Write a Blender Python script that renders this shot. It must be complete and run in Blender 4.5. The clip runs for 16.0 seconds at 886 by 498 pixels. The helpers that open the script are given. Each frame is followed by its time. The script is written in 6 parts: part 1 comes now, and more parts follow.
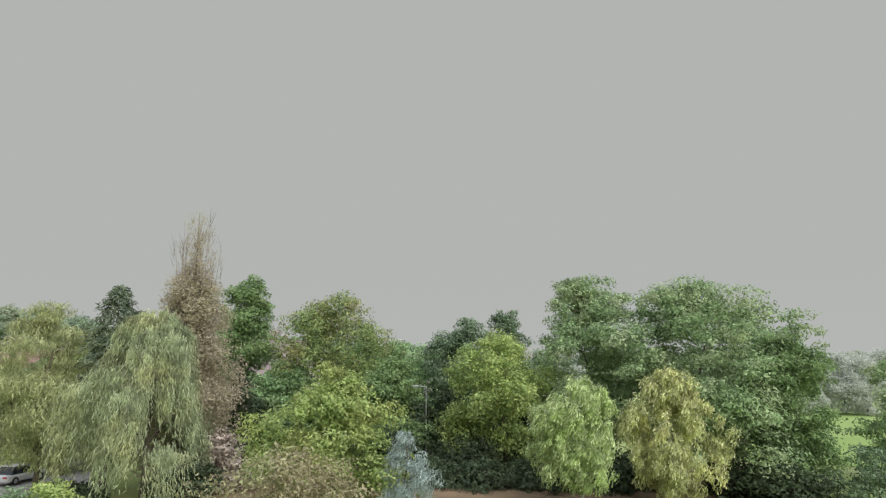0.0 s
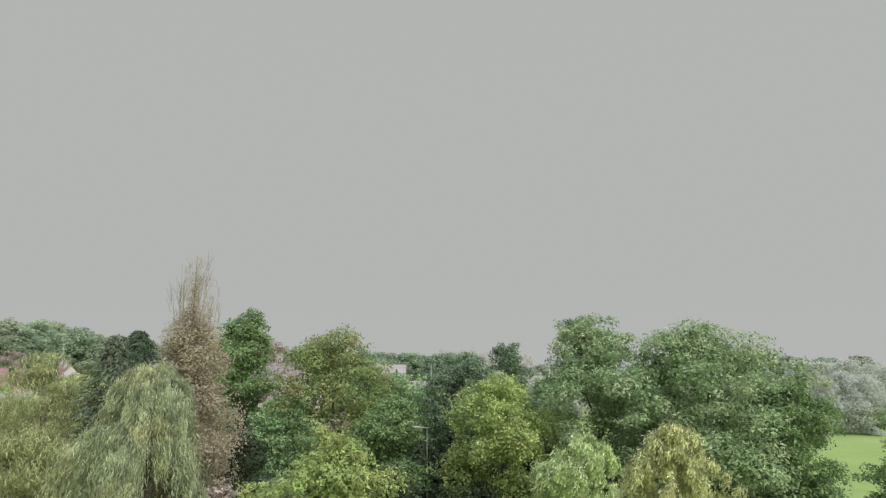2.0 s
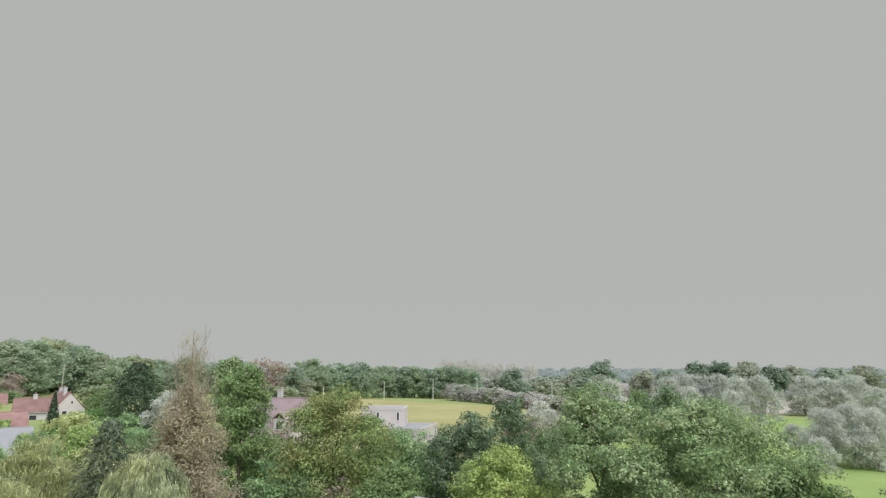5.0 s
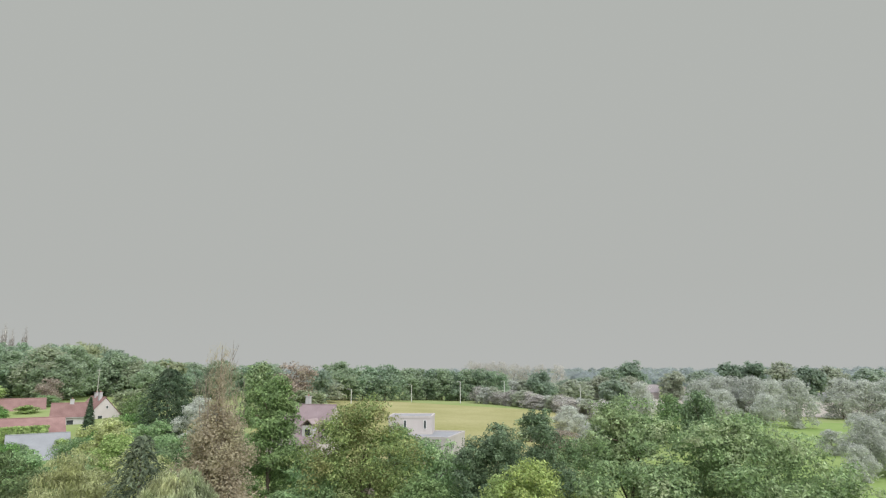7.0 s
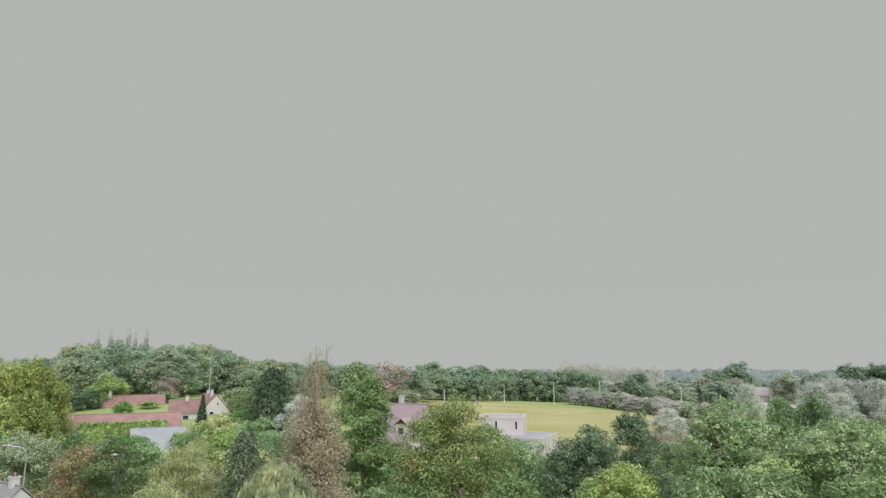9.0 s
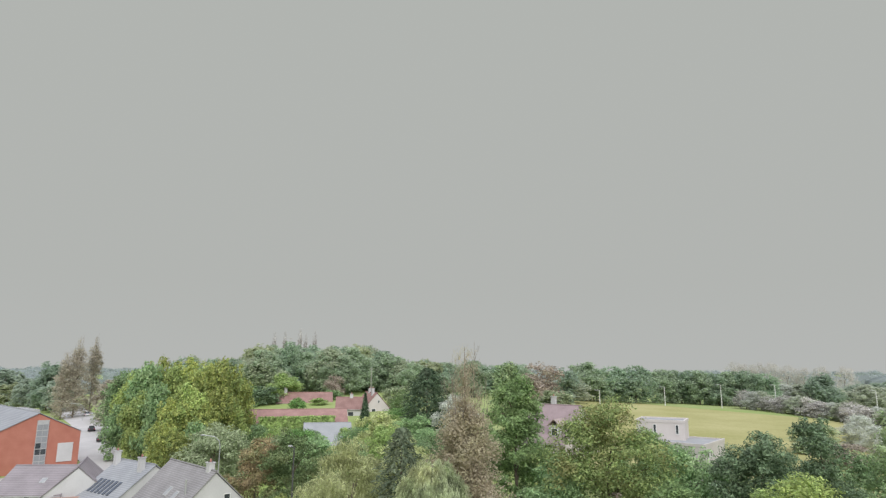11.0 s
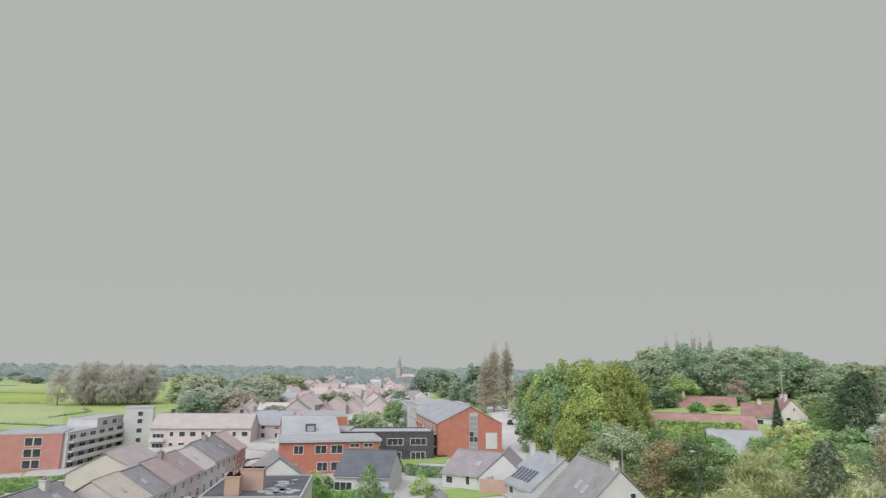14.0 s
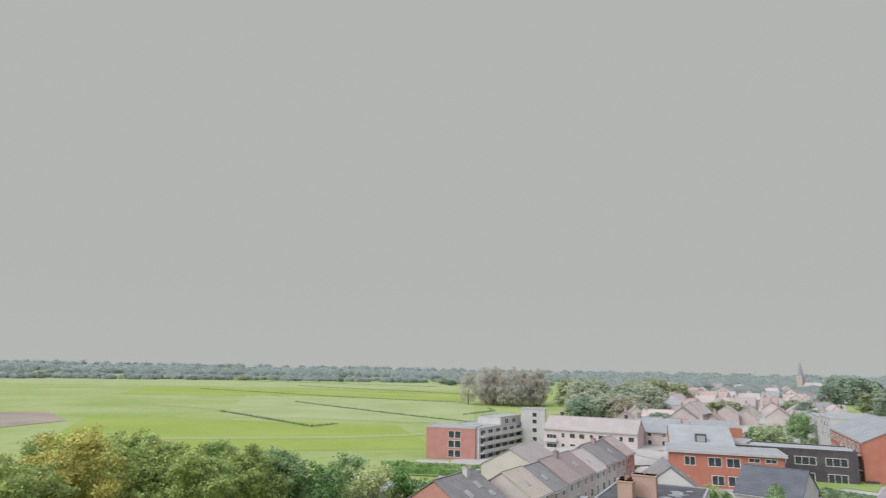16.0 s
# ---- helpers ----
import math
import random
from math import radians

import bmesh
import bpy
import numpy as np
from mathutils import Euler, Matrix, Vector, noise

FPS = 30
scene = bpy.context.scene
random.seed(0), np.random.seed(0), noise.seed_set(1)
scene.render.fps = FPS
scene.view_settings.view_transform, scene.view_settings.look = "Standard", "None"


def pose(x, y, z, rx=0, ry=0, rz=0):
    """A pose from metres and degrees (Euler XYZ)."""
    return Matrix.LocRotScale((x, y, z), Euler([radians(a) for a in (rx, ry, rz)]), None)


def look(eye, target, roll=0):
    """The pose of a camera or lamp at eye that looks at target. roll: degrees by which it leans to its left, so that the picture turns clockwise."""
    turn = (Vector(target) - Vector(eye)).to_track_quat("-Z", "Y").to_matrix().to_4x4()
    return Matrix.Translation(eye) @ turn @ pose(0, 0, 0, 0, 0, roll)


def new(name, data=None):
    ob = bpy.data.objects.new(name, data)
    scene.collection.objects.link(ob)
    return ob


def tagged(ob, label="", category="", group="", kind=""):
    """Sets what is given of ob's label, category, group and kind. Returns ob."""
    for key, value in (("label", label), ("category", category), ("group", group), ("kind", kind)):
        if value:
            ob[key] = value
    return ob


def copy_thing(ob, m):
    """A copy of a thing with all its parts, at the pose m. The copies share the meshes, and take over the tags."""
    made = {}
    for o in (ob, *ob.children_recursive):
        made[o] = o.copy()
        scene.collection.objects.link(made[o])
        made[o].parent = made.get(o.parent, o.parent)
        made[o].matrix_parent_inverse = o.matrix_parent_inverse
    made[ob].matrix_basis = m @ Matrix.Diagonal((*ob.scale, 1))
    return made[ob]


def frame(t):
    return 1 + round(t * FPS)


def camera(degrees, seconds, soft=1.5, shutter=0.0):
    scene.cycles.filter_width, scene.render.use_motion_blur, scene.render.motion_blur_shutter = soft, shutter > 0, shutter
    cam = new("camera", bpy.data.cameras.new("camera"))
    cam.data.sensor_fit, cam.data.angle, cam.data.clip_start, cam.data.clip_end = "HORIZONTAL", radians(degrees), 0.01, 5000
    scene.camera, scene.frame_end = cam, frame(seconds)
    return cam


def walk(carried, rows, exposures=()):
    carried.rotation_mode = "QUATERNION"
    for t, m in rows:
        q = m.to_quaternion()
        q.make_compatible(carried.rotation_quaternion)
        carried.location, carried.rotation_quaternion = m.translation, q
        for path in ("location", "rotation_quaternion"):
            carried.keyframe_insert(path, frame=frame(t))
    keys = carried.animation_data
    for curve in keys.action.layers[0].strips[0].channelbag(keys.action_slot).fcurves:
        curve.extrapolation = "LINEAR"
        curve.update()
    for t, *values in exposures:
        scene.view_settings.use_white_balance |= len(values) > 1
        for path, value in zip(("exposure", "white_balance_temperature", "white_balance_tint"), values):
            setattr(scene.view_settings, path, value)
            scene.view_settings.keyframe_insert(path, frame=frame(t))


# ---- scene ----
cam = camera(71.4, 16.0, soft=1.25, shutter=0.15)
# seconds, heading, pitch, roll, place, height over the street
PATH = [
    (0.0, -0.74, 10.97, -0.07, -1.92, 0.48, 9.84),
    (0.5, -0.72, 10.98, -0.10, -1.92, 0.48, 10.77),
    (1.0, -0.72, 10.95, -0.20, -1.92, 0.48, 11.79),
    (1.5, -0.74, 10.97, -0.23, -1.92, 0.48, 12.77),
    (2.0, -0.68, 10.97, -0.19, -1.92, 0.48, 13.90),
    (2.5, -0.62, 10.96, -0.19, -1.92, 0.48, 15.07),
    (3.0, -0.61, 10.96, -0.15, -1.92, 0.48, 16.20),
    (3.5, -0.52, 11.01, -0.02, -1.92, 0.48, 17.32),
    (4.0, -0.50, 10.99, -0.05, -1.92, 0.48, 18.50),
    (4.2, -0.48, 10.98, -0.08, -1.92, 0.48, 18.95),
    (5.3, -0.50, 10.97, -0.12, -1.92, 0.48, 21.20),
    (6.3, -0.50, 11.08, -0.22, -1.92, 0.48, 21.98),
    (6.5, 0.42, 10.94, -0.23, -1.91, 0.49, 22.00),
    (7.0, 1.98, 10.95, -0.20, -1.81, 0.53, 22.00),
    (7.5, 4.16, 10.96, -0.15, -1.68, 0.60, 22.00),
    (8.0, 5.37, 10.98, -0.05, -1.58, 0.62, 22.00),
    (8.2, 6.42, 10.99, -0.03, -1.51, 0.61, 22.00),
    (9.3, 12.06, 11.00, 0.08, -1.17, 0.57, 22.00),
    (10.3, 18.53, 11.02, 0.18, -0.86, 0.52, 22.00),
    (10.5, 20.16, 10.98, 0.20, -0.80, 0.52, 22.00),
    (11.0, 24.47, 10.98, 0.30, -0.68, 0.44, 22.00),
    (11.5, 29.21, 10.97, 0.34, -0.55, 0.37, 22.00),
    (12.0, 34.19, 10.95, 0.40, -0.36, 0.26, 22.00),
    (12.5, 39.60, 10.97, 0.46, -0.20, 0.16, 22.00),
    (13.0, 45.55, 10.92, 0.57, 0.03, 0.10, 22.00),
    (13.5, 52.21, 10.87, 0.67, 0.09, 0.10, 22.00),
    (14.0, 59.42, 10.85, 0.76, 0.13, 0.00, 22.00),
    (14.5, 67.19, 10.90, 0.81, 0.19, -0.10, 22.00),
    (15.0, 75.31, 10.89, 0.95, 0.24, -0.12, 22.00),
    (15.5, 83.50, 10.85, 1.08, 0.19, -0.15, 22.00),
    (16.0, 93.08, 10.82, 1.13, 0.22, -0.13, 22.00),
]
walk(cam, [(t, pose(x, y, z, 90 + p, 0, a) @ pose(0, 0, 0, 0, 0, r)) for t, a, p, r, x, y, z in PATH])

# ---- overcast daylight ----
world = bpy.data.worlds.new("overcast_sky")
scene.world = world
world.use_nodes = True
wn, wl = world.node_tree.nodes, world.node_tree.links
wn.clear()
w_out = wn.new("ShaderNodeOutputWorld")
w_bg = wn.new("ShaderNodeBackground")
w_sky = wn.new("ShaderNodeTexSky")
w_sky.sky_type = "NISHITA"
w_sky.sun_disc = False
w_sky.sun_elevation, w_sky.sun_rotation = radians(48), radians(150)
w_dir = wn.new("ShaderNodeTexCoord")
w_sep = wn.new("ShaderNodeSeparateXYZ")
w_ramp = wn.new("ShaderNodeValToRGB")
w_mix = wn.new("ShaderNodeMixRGB")
w_dim = wn.new("ShaderNodeMixRGB")
w_dim.blend_type = "MULTIPLY"
w_dim.inputs[0].default_value = 1.0
w_dim.inputs[2].default_value = (0.05, 0.05, 0.05, 1)
w_ramp.color_ramp.elements[0].position = 0.0
w_ramp.color_ramp.elements[0].color = (0.459, 0.470, 0.458, 1)
w_ramp.color_ramp.elements[1].position = 0.13
w_ramp.color_ramp.elements[1].color = (0.445, 0.458, 0.440, 1)
for spot, level in ((0.56, 1.0), (1.0, 3.8)):
    e = w_ramp.color_ramp.elements.new(spot)
    e.color = (0.442 * level, 0.459 * level, 0.437 * level * (1.24 if level > 2 else 1), 1)
w_mix.inputs[0].default_value = 0.996
wl.new(w_dir.outputs["Generated"], w_sep.inputs[0])
wl.new(w_sep.outputs["Z"], w_ramp.inputs[0])
wl.new(w_sky.outputs[0], w_dim.inputs[1])
wl.new(w_dim.outputs[0], w_mix.inputs[1])
wl.new(w_ramp.outputs[0], w_mix.inputs[2])
wl.new(w_mix.outputs[0], w_bg.inputs[0])
wl.new(w_bg.outputs[0], w_out.inputs[0])
w_bg.inputs[1].default_value = 1.0

sun_data = bpy.data.lights.new("sun", "SUN")
sun_data.energy = 2.8
sun_data.angle = radians(60)
sun_data.color = (1.0, 0.99, 0.99)
sun = new("sun", sun_data)
sun.matrix_world = look((0, 0, 100), (-38, 50, 50))
scene.view_settings.exposure = 0.0


# ---- materials ----
def smat(name, c1, c2, rough=0.8, scale=0.6, fine=9.0, bump=0.15, metal=0.0, random_amount=0.0, bands=None):
    """Weathered surface: two scales of noise between two colours, fine relief, an optional course pattern."""
    m = bpy.data.materials.new(name)
    m.use_nodes = True
    n, l = m.node_tree.nodes, m.node_tree.links
    b = n["Principled BSDF"]
    b.inputs["Roughness"].default_value, b.inputs["Metallic"].default_value = rough, metal
    b.inputs["Specular IOR Level"].default_value = 0.3
    tc = n.new("ShaderNodeTexCoord")
    na, nb = n.new("ShaderNodeTexNoise"), n.new("ShaderNodeTexNoise")
    na.inputs["Scale"].default_value, nb.inputs["Scale"].default_value = scale, fine
    na.inputs["Detail"].default_value, nb.inputs["Detail"].default_value = 5, 3
    add = n.new("ShaderNodeMath")
    add.operation = "MULTIPLY_ADD"
    add.inputs[1].default_value = 0.55
    mix = n.new("ShaderNodeMixRGB")
    mix.inputs[1].default_value, mix.inputs[2].default_value = (*c1, 1), (*c2, 1)
    ramp = n.new("ShaderNodeMapRange")
    ramp.inputs[1].default_value, ramp.inputs[2].default_value = 0.52, 1.05
    l.new(tc.outputs["Object"], na.inputs["Vector"])
    l.new(tc.outputs["Object"], nb.inputs["Vector"])
    l.new(nb.outputs["Fac"], add.inputs[0])
    l.new(na.outputs["Fac"], add.inputs[2])
    l.new(add.outputs[0], ramp.inputs[0])
    l.new(ramp.outputs[0], mix.inputs[0])
    colour = mix.outputs[0]
    height = add.outputs[0]
    if bands:
        wv = n.new("ShaderNodeTexWave")
        wv.wave_type, wv.bands_direction = "BANDS", "Z"
        wv.inputs["Scale"].default_value = bands
        wv.inputs["Distortion"].default_value = 0.3
        dark = n.new("ShaderNodeMixRGB")
        dark.blend_type = "MULTIPLY"
        dark.inputs[0].default_value = 0.2
        l.new(tc.outputs["Object"], wv.inputs["Vector"])
        l.new(colour, dark.inputs[1])
        l.new(wv.outputs["Color"], dark.inputs[2])
        colour = dark.outputs[0]
        height = wv.outputs["Fac"]
    if random_amount:
        info = n.new("ShaderNodeObjectInfo")
        hsv = n.new("ShaderNodeHueSaturation")
        mr = n.new("ShaderNodeMapRange")
        mr.inputs[3].default_value, mr.inputs[4].default_value = 1 - random_amount, 1 + random_amount
        l.new(info.outputs["Random"], mr.inputs[0])
        l.new(mr.outputs[0], hsv.inputs["Value"])
        l.new(colour, hsv.inputs["Color"])
        colour = hsv.outputs[0]
    l.new(colour, b.inputs["Base Color"])
    bp = n.new("ShaderNodeBump")
    bp.inputs["Strength"].default_value, bp.inputs["Distance"].default_value = bump, 0.05
    l.new(height, bp.inputs["Height"])
    l.new(bp.outputs[0], b.inputs["Normal"])
    return m


def leafmat(name, c1, c2, c3=None, glow=0.36, patch=0.35, rough=0.6, vary=1.0):
    """Leaves: colour by leaf and by bough, with light passing through."""
    m = bpy.data.materials.new(name)
    m.use_nodes = True
    n, l = m.node_tree.nodes, m.node_tree.links
    b = n["Principled BSDF"]
    b.inputs["Roughness"].default_value = rough
    b.inputs["Specular IOR Level"].default_value = 0.22
    geo = n.new("ShaderNodeNewGeometry")
    info = n.new("ShaderNodeObjectInfo")
    tc = n.new("ShaderNodeTexCoord")
    no = n.new("ShaderNodeTexNoise")
    no.inputs["Scale"].default_value, no.inputs["Detail"].default_value = patch, 2
    mix1, mix2 = n.new("ShaderNodeMixRGB"), n.new("ShaderNodeMixRGB")
    mix1.inputs[1].default_value, mix1.inputs[2].default_value = (*c1, 1), (*c2, 1)
    mix2.inputs[2].default_value = (*(c3 or c2), 1)
    mr = n.new("ShaderNodeMapRange")
    mr.inputs[1].default_value, mr.inputs[2].default_value = 0.48, 0.72
    hsv = n.new("ShaderNodeHueSaturation")
    vr = n.new("ShaderNodeMapRange")
    vr.inputs[3].default_value, vr.inputs[4].default_value = 1 - 0.18 * vary, 1 + 0.2 * vary
    lv = n.new("ShaderNodeMapRange")
    lv.inputs[3].default_value, lv.inputs[4].default_value = 1 - 0.28 * vary, 1 + 0.34 * vary
    wn2 = n.new("ShaderNodeTexWhiteNoise")
    wn2.noise_dimensions = "1D"
    mul = n.new("ShaderNodeMath")
    mul.operation = "MULTIPLY"
    clump = n.new("ShaderNodeTexNoise")
    clump.inputs["Scale"].default_value, clump.inputs["Detail"].default_value = 1.1, 1
    cr = n.new("ShaderNodeMapRange")
    cr.inputs[1].default_value, cr.inputs[2].default_value = 0.36, 0.64
    cr.inputs[3].default_value, cr.inputs[4].default_value = 1 - 0.26 * vary, 1 + 0.26 * vary
    mul2 = n.new("ShaderNodeMath")
    mul2.operation = "MULTIPLY"
    l.new(tc.outputs["Object"], clump.inputs["Vector"])
    l.new(clump.outputs["Fac"], cr.inputs[0])
    l.new(geo.outputs["Random Per Island"], wn2.inputs["W"])
    l.new(wn2.outputs["Value"], lv.inputs[0])
    l.new(info.outputs["Random"], vr.inputs[0])
    l.new(geo.outputs["Random Per Island"], mix1.inputs[0])
    l.new(tc.outputs["Object"], no.inputs["Vector"])
    l.new(no.outputs["Fac"], mr.inputs[0])
    l.new(mr.outputs[0], mix2.inputs[0])
    l.new(mix1.outputs[0], mix2.inputs[1])
    l.new(mix2.outputs[0], hsv.inputs["Color"])
    l.new(vr.outputs[0], mul.inputs[0])
    l.new(lv.outputs[0], mul.inputs[1])
    l.new(mul.outputs[0], mul2.inputs[0])
    l.new(cr.outputs[0], mul2.inputs[1])
    l.new(mul2.outputs[0], hsv.inputs["Value"])
    l.new(hsv.outputs[0], b.inputs["Base Color"])
    tr = n.new("ShaderNodeBsdfTranslucent")
    l.new(hsv.outputs[0], tr.inputs[0])
    ms = n.new("ShaderNodeMixShader")
    ms.inputs[0].default_value = glow
    l.new(b.outputs[0], ms.inputs[1])
    l.new(tr.outputs[0], ms.inputs[2])
    l.new(ms.outputs[0], n["Material Output"].inputs[0])
    return m


M_BARK = smat("bark", (0.10, 0.08, 0.06), (0.2, 0.17, 0.13), 0.9, 1.5, 14, 0.5)
M_PALEBARK = smat("pale_bark", (0.4, 0.39, 0.36), (0.52, 0.5, 0.46), 0.9, 1.5, 14, 0.3)
M_TWIG = smat("grey_twig_bark", (0.2, 0.17, 0.14), (0.3, 0.26, 0.22), 0.9, 1.5, 14, 0.3)
LEAF = {
    "oak": leafmat("oak_leaves", (0.165, 0.245, 0.12), (0.305, 0.405, 0.2), (0.375, 0.43, 0.25)),
    "oak_yellow": leafmat("turning_oak_leaves", (0.27, 0.37, 0.125), (0.46, 0.52, 0.18), (0.29, 0.39, 0.15)),
    "dark": leafmat("dark_leaves", (0.146, 0.226, 0.128), (0.275, 0.372, 0.207), (0.244, 0.329, 0.207)),
    "green": leafmat("green_leaves", (0.15, 0.235, 0.10), (0.29, 0.41, 0.17), (0.25, 0.34, 0.14)),
    "mid": leafmat("mid_green_leaves", (0.18, 0.29, 0.14), (0.325, 0.455, 0.22), (0.30, 0.39, 0.195)),
    "nut": leafmat("rust_tinged_leaves", (0.20, 0.295, 0.11), (0.38, 0.46, 0.175), (0.42, 0.385, 0.17)),
    "maple": leafmat("yellow_green_leaves", (0.30, 0.42, 0.14), (0.47, 0.54, 0.2), (0.39, 0.42, 0.15)),
    "ash": leafmat("pale_green_leaves", (0.34, 0.46, 0.17), (0.66, 0.72, 0.42), (0.43, 0.54, 0.21)),
    "ash_yellow": leafmat("straw_leaves", (0.44, 0.49, 0.2), (0.68, 0.67, 0.4), (0.54, 0.53, 0.23)),
    "willow": leafmat("grey_willow_leaves", (0.29, 0.345, 0.2), (0.48, 0.525, 0.33), (0.49, 0.495, 0.27)),
    "weep": leafmat("olive_willow_leaves", (0.40, 0.445, 0.21), (0.58, 0.605, 0.325), (0.53, 0.55, 0.28)),
    "brown": leafmat("brown_poplar_leaves", (0.45, 0.39, 0.28), (0.58, 0.515, 0.385), (0.52, 0.495, 0.31), 0.5, 0.35, 0.6, 0.5),
    "brown_bush": leafmat("brown_twig_leaves", (0.351, 0.299, 0.195), (0.470, 0.437, 0.246), (0.364, 0.429, 0.182)),
    "blue": leafmat("glaucous_needles", (0.29, 0.36, 0.335), (0.41, 0.475, 0.45)),
    "silver": leafmat("silver_willow_leaves", (0.53, 0.56, 0.50), (0.63, 0.65, 0.59), (0.56, 0.585, 0.52), 0.5, 0.3, 0.8, 0.5),
    "needle": leafmat("dark_needles", (0.065, 0.111, 0.065), (0.130, 0.195, 0.104), (0.143, 0.182, 0.117)),
    "pine": leafmat("pine_needles", (0.104, 0.143, 0.098), (0.208, 0.247, 0.156)),
    "yellow": leafmat("autumn_yellow_green_leaves", (0.25, 0.32, 0.105), (0.46, 0.475, 0.15), (0.24, 0.335, 0.13), 0.38, 0.3, 0.6, 1.1),
    "pale": leafmat("pale_olive_leaves", (0.299, 0.377, 0.208), (0.426, 0.482, 0.302)),
    "rust": leafmat("rusty_leaves", (0.35, 0.29, 0.24), (0.46, 0.395, 0.33), (0.4, 0.375, 0.29)),
    "lime": leafmat("lime_leaves", (0.27, 0.40, 0.13), (0.40, 0.50, 0.20)),
    "grey_twig": leafmat("grey_brown_twigs", (0.43, 0.415, 0.39), (0.52, 0.50, 0.465), glow=0.2),
    # far, hill and grove kinds: aerial haze painted in as paler, greyer leaf colour
    "far": leafmat("hazed_wood_leaves", (0.41, 0.465, 0.455), (0.45, 0.50, 0.49), (0.43, 0.48, 0.47), 0.65, 0.02, 0.9, 0.15),
    "hill": leafmat("hazed_hill_leaves", (0.31, 0.395, 0.265), (0.43, 0.52, 0.355), (0.40, 0.475, 0.335), 0.55, 0.2, 0.7, 0.6),
    "hill_olive": leafmat("hazed_hill_olive_leaves", (0.38, 0.44, 0.295), (0.49, 0.54, 0.38), (0.45, 0.485, 0.345), 0.55, 0.2, 0.7, 0.6),
    "hill_oak": leafmat("hazed_hill_oak_leaves", (0.27, 0.375, 0.26), (0.43, 0.53, 0.375), (0.38, 0.475, 0.34), 0.58, 0.2, 0.7, 0.6),
    "far_green": leafmat("hazed_green_leaves", (0.342, 0.415, 0.329), (0.451, 0.525, 0.415), (0.403, 0.464, 0.366), 0.6, 0.2, 0.8, 0.5),
    "far_deep": leafmat("hazed_deep_green_leaves", (0.275, 0.36, 0.27), (0.38, 0.465, 0.355), (0.335, 0.41, 0.32), 0.6, 0.2, 0.8, 0.5),
    "far_olive": leafmat("hazed_olive_leaves", (0.427, 0.476, 0.366), (0.549, 0.586, 0.464), (0.488, 0.500, 0.403), 0.6, 0.2, 0.8, 0.5),
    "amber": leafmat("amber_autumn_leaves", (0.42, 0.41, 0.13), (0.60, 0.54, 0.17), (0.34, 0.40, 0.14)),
    "grove": leafmat("hazed_bare_grove_twigs", (0.52, 0.50, 0.455), (0.6, 0.58, 0.53), (0.56, 0.54, 0.485), 0.5, 0.2, 0.9, 0.4),
    "far_brown": leafmat("hazed_russet_leaves", (0.47, 0.425, 0.35), (0.54, 0.50, 0.41), (0.49, 0.475, 0.375), 0.6, 0.2, 0.8, 0.5),
    "far_yellow": leafmat("hazed_yellow_green_leaves", (0.39, 0.44, 0.27), (0.49, 0.53, 0.34), (0.43, 0.47, 0.3), 0.6, 0.2, 0.8, 0.5),
    "olive": leafmat("olive_green_leaves", (0.36, 0.41, 0.19), (0.52, 0.55, 0.28), (0.45, 0.49, 0.25)),
    "russet": leafmat("russet_brown_leaves", (0.23, 0.18, 0.10), (0.36, 0.29, 0.16), (0.22, 0.25, 0.11)),
    "deep": leafmat("deep_green_leaves", (0.10, 0.15, 0.07), (0.20, 0.27, 0.12), (0.2, 0.22, 0.1)),
    "gold": leafmat("bright_yellow_leaves", (0.5, 0.53, 0.1), (0.64, 0.65, 0.15)),
    # near-black leaves: the shadow under the crowns is put into the colour
    "shade": leafmat("shade_darkened_leaves", (0.05, 0.075, 0.04), (0.10, 0.135, 0.07), (0.08, 0.1, 0.055)),
    "hedge": leafmat("hedge_leaves", (0.117, 0.234, 0.078), (0.234, 0.390, 0.130)),
}
M_MEADOW = smat("meadow_grass", (0.19, 0.275, 0.06), (0.315, 0.345, 0.16), 0.95, 0.016, 0.2, 0.2)
M_FIELD = smat("yellowing_crop", (0.255, 0.255, 0.085), (0.40, 0.37, 0.18), 0.95, 0.05, 1.2, 0.4)
M_LAWN = smat("lawn_grass", (0.19, 0.29, 0.075), (0.28, 0.36, 0.12), 0.95, 0.08, 2.0, 0.3)
M_MUD = smat("bare_soil", (0.2, 0.17, 0.14), (0.32, 0.27, 0.22), 0.95, 0.05, 1.0, 0.3)
M_DITCH = smat("ditch_sedge", (0.07, 0.09, 0.05), (0.14, 0.15, 0.09), 0.95, 0.2, 2.0, 0.4)
M_ROAD = smat("pale_concrete_road", (0.4, 0.39, 0.38), (0.5, 0.48, 0.47), 0.9, 0.2, 3.0, 0.1)
M_PAVE = smat("paving", (0.32, 0.31, 0.295), (0.43, 0.415, 0.395), 0.9, 0.3, 5.0, 0.1)
M_WOODFLOOR = smat("leaf_litter", (0.14, 0.10, 0.06), (0.24, 0.17, 0.10), 0.95, 0.3, 4.0, 0.4)
M_WHITE = smat("white_render", (0.47, 0.465, 0.465), (0.55, 0.545, 0.545), 0.85, 0.4, 6.0, 0.05, random_amount=0.04)
M_CREAM = smat("cream_render", (0.49, 0.45, 0.435), (0.57, 0.53, 0.515), 0.85, 0.4, 6.0, 0.05, random_amount=0.08)
M_PINK = smat("pale_brick", (0.46, 0.40, 0.39), (0.55, 0.49, 0.48), 0.85, 0.5, 8.0, 0.1, random_amount=0.1)
M_BRICK = smat("orange_red_brick", (0.37, 0.14, 0.1), (0.45, 0.19, 0.14), 0.85, 0.5, 9.0, 0.15)
